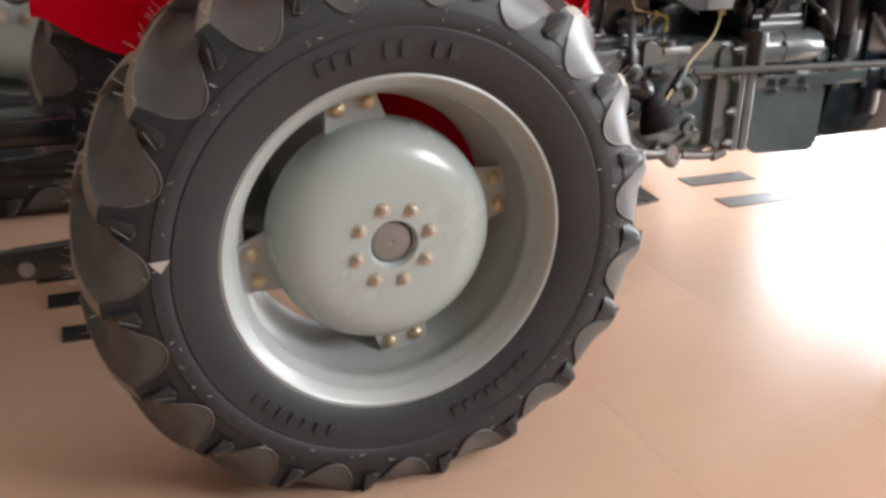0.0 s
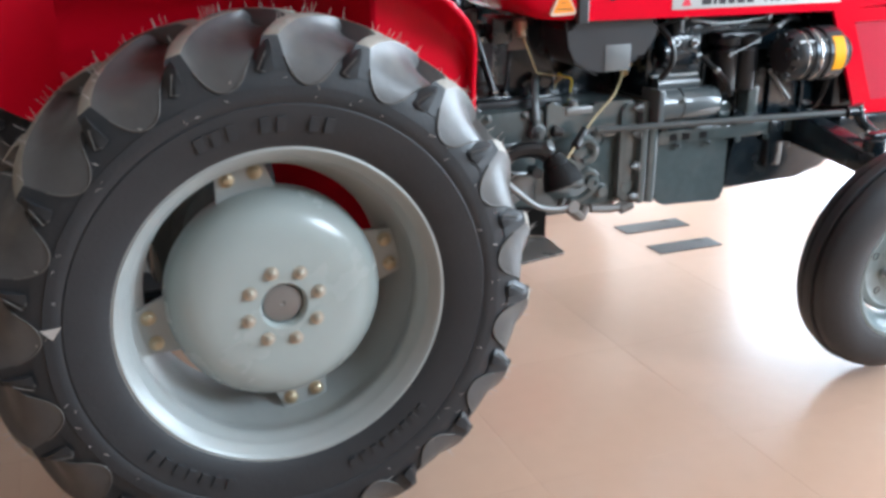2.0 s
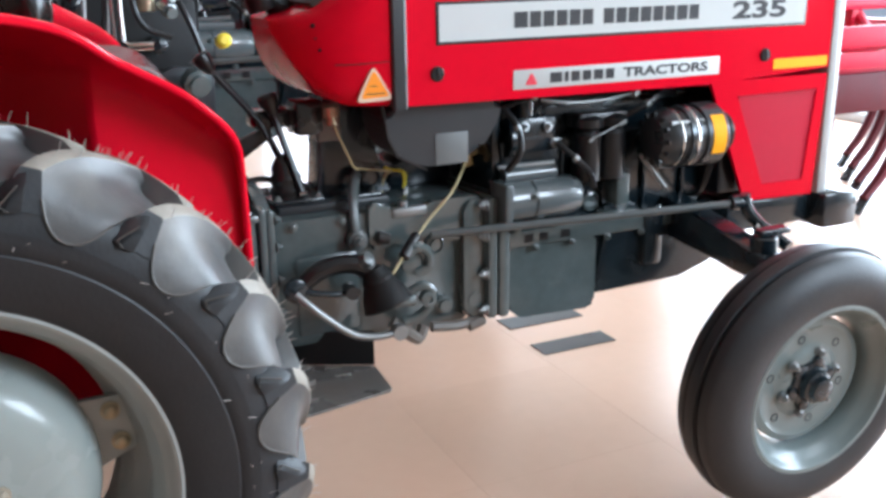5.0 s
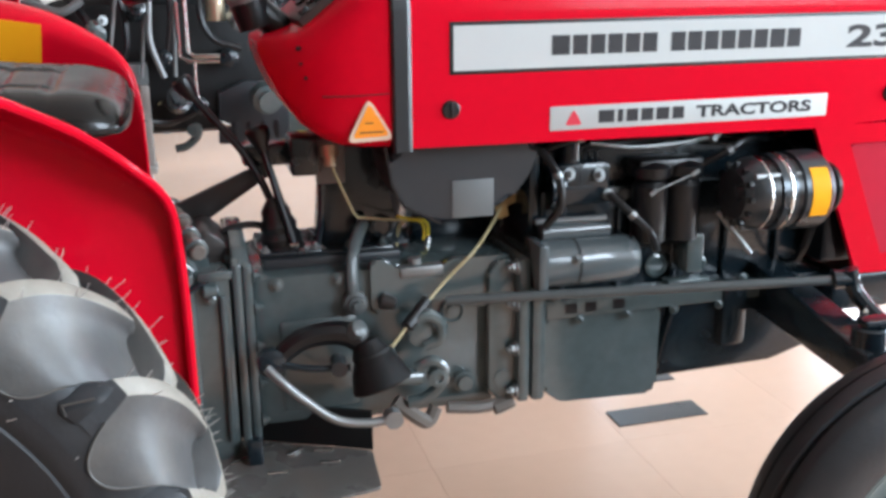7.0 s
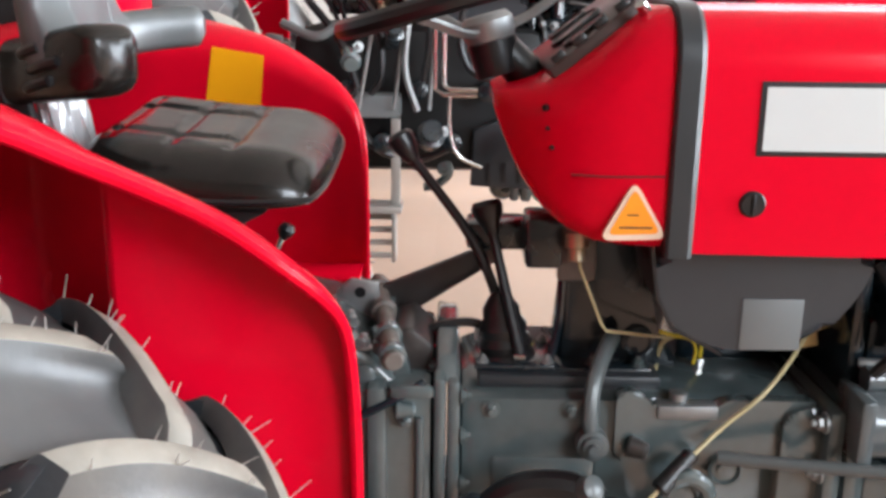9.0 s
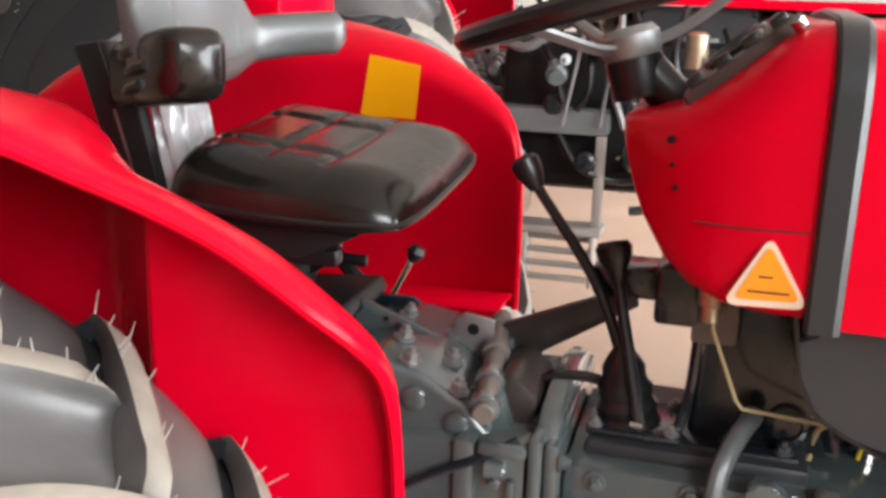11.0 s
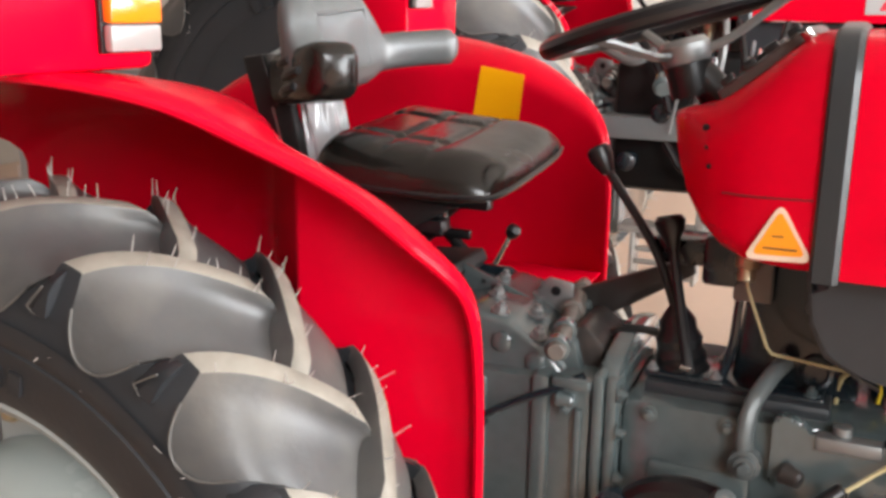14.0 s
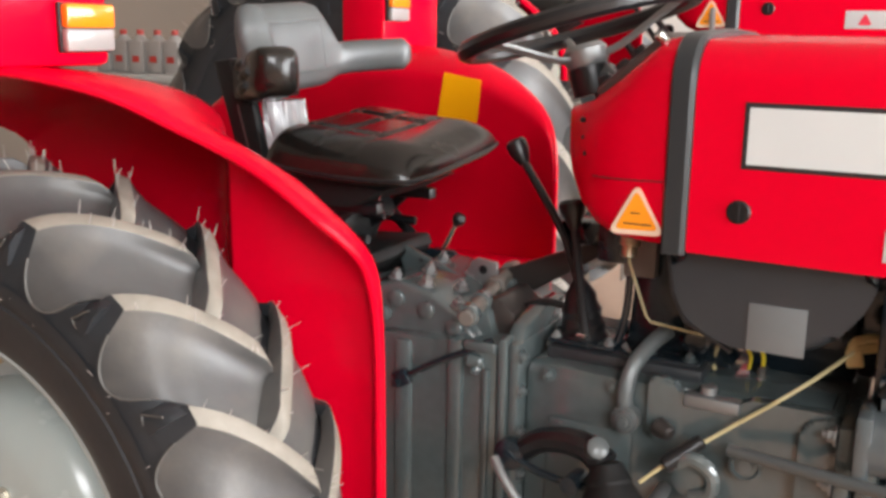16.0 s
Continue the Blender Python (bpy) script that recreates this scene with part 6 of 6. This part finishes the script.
for k, (x, y, z, r, h) in enumerate(((0.33, 1.80, 1.16, 0.035, 0.09), (0.47, 1.79, 1.20, 0.028, 0.12), (0.82, 1.76, 1.20, 0.03, 0.10), (0.60, 1.82, 0.88, 0.05, 0.08), (0.92, 1.80, 0.90, 0.06, 0.08))):
    extra("valve_body", lathe(B(), [(0, r * 0.6), (0.01, r), (h * 0.7, r), (h * 0.75, r * 0.7), (h, r * 0.7)], (x, y, z), (0.2, -1, 0.5 if k % 2 else -0.3), 16), DARK_CASTING if k % 2 else CASTING, "dark hydraulic valve")
    extra("fitting", hexbolt(B(), (x + r, y - 0.04, z + 0.03), (0.3, -1, 0.2), 0.012, 0.02), STEEL, "steel pipe fitting")
for k in range(3):
    extra("control_rod", rod(B(), (0.42 + 0.10 * k, 1.78, 1.30), (0.36 + 0.12 * k, 1.80, 0.98), 0.007, 0.007, 8), STEEL, "thin steel control rod")
extra("yellow_cap", lathe(B(), [(0, 0.03), (0.05, 0.03), (0.06, 0.018)], (1.05, 1.80, 1.045), (0, -1, 0.2), 16), WIRE, "yellow cap")


# ---- red tine plough beyond the nose ----
def plough(x, y):
    ob = anchor("cultivator", (x, y, 0), "dark red tine cultivator with curved tines standing on the floor", "cultivator")
    for yy, zz in ((-0.40, 0.74), (-0.10, 0.80), (0.20, 0.80), (0.50, 0.80)):
        part("frame_bar", box(B(), (x - 1.0, y + yy - 0.04, zz), (x + 1.0, y + yy + 0.04, zz + 0.09), 0.008), RED_DULL, ob)
    for xx in (-0.96, -0.5, 0.0, 0.5, 0.96):
        part("cross_bar", box(B(), (x + xx - 0.04, y - 0.44, 0.892), (x + xx + 0.04, y + 0.54, 0.955), 0.006), RED_DULL, ob)
    part("side_rail", box(B(), (x - 1.02, y - 0.50, 0.905), (x + 1.02, y - 0.445, 1.010), 0.006), RED_DULL, ob, "red side rail")
    part("side_rail", box(B(), (x - 1.02, y - 0.49, 0.800), (x + 1.02, y - 0.445, 0.885), 0.006), RED_DULL, ob, "red side rail")
    part("side_plate", box(B(), (x - 1.02, y - 0.470, 0.575), (x + 1.02, y - 0.445, 0.775), 0.004), MAROON, ob, "dark red side plate")
    part("top_rail", box(B(), (x - 0.98, y - 0.12, 1.06), (x + 0.98, y - 0.05, 1.13), 0.008), RED_DULL, ob)
    for xx in (-0.9, -0.3, 0.3, 0.9):
        part("rail_post", box(B(), (x + xx - 0.03, y - 0.115, 0.956), (x + xx + 0.03, y - 0.055, 1.059), 0.004), RED_DULL, ob)
    for s in (-0.3, 0.3):
        part("headstock", tube(B(), [(x + s, y - 0.25, 0.90), (x + s * 0.8, y + 0.02, 1.15), (x + s * 0.5, y + 0.06, 1.36)], 0.030, 8, 4), RED_DULL, ob, "red three-point headstock")
    part("headstock_bar", box(B(), (x - 0.22, y + 0.03, 1.32), (x + 0.22, y + 0.09, 1.40), 0.01), RED_DULL, ob)
    for row, yy in enumerate((-0.40, -0.10, 0.20, 0.50)):
        for k in range(4 if row % 2 == 0 else 3):
            xx = x - 0.85 + 0.56 * k + 0.28 * (row % 2)
            bm = tube(B(), [(xx + 0.02, y + yy, 0.76), (xx + 0.09, y + yy, 0.62), (xx + 0.10, y + yy, 0.42), (xx + 0.0, y + yy, 0.22), (xx - 0.13, y + yy, 0.085)], (0.075, 0.045), 8, 5, 0.60)
            tine = part("tine", bm, MAROON, ob, "curved dark red spring tine")
            part("point", prism(B(), [(xx - 0.10, 0.12), (xx - 0.06, 0.14), (xx - 0.17, 0.002), (xx - 0.19, 0.01)], "y", y + yy - 0.03, y + yy + 0.03, 0.003), DARK_CASTING, tine)
    for s in (-0.7, 0.7):
        part("stand", box(B(), (x + s - 0.03, y + 0.20, 0.0), (x + s + 0.03, y + 0.24, 0.80), 0.004), RED_DULL, ob)
    return ob


plough(4.75, 1.75)


# ---- shelf of oil cans by the far wall ----
def display(x, y):
    ob = anchor("display_counter", (x, y, 0), "pale grey display counter by the far wall", "counter")
    part("body", box(B(), (x - 0.6, y - 0.25, 0.0), (x + 0.6, y + 0.25, 1.02), 0.01), material("counter_grey", (0.45, 0.45, 0.46), 0.5, grain=0.03), ob)
    part("top", box(B(), (x - 0.63, y - 0.28, 1.021), (x + 0.63, y + 0.28, 1.06), 0.006), WHITE, ob)
    can_mat = material("can_grey", (0.42, 0.40, 0.38), 0.4, grain=0.05, spread=0.1)
    cap_mat = material("can_label", (0.55, 0.05, 0.04), 0.4)
    first = None
    for k in range(5):
        px, py = x - 0.45 + 0.15 * k, y - 0.05
        if first is None:
            can = anchor("oil_can", (px, py, 1.06), "grey plastic oil can with a small red label", "can", "oil cans on the counter")
            bm = box(B(), (px - 0.065, py - 0.05, 1.06), (px + 0.065, py + 0.05, 1.27), 0.015)
            lathe(bm, [(0, 0.05), (0.03, 0.028), (0.04, 0.02)], (px, py, 1.265), (0, 0, 1), 14)
            part("body", bm, can_mat, can)
            part("cap", lathe(B(), [(0, 0.022), (0.03, 0.022)], (px, py, 1.305), (0, 0, 1), 14), cap_mat, can, "red cap")
            part("label", box(B(), (px - 0.03, py - 0.0525, 1.13), (px + 0.03, py - 0.0505, 1.17)), cap_mat, can, "red label")
            first = can
        else:
            copy_thing(first, Matrix.Translation((px, py, 1.06)))


display(-3.3, 3.1)

# ---- floor tiles ----
SIZE = 0.6
bm = box(B(), (0.0002, 0.0002, -0.012), (SIZE - 0.0002, SIZE - 0.0002, 0.0), 0.0002, None, 1)
proto = part("tile", bm, TILE, floor, "", 0)
tile_mesh = proto.data
bpy.data.objects.remove(proto)
near, far = [], []
for i in range(int((X1 - X0) / SIZE) + 1):
    for j in range(int((Y1 - Y0) / SIZE) + 1):
        x, y = X0 + SIZE * i, Y0 + SIZE * j
        if -2.6 < x < 6.1 and -2.9 < y < 5.1:
            near.append((x, y))
        else:
            far.append((x, y))
for x, y in near:
    t = new("tile", tile_mesh)
    t.location = Vector((x + SIZE / 2, y + SIZE / 2, -0.006)) - PLACES["floor"]
    t.parent = floor
bm = B()
for x, y in far:
    box(bm, (x + 0.0006, y + 0.0006, -0.012), (x + SIZE - 0.0006, y + SIZE - 0.0006, 0.0))
tagged(part("outer_tiles", bm, TILE, floor, "", 0), kind="stuff")
for (x0, y0), (x1, y1) in (((1.83, 0.755), (2.155, 0.865)), ((1.82, 0.485), (2.125, 0.59)), ((-0.737, 0.60), (-0.40, 0.70)),
                           ((-0.705, 0.395), (-0.38, 0.495)), ((-0.671, 0.155), (-0.35, 0.255))):
    part("dark_inlay", box(B(), (x0, y0, -0.004), (x1, y1, 0.0035), 0.001), DARK_TILE, floor, "dark marble strip let into the floor", 0)
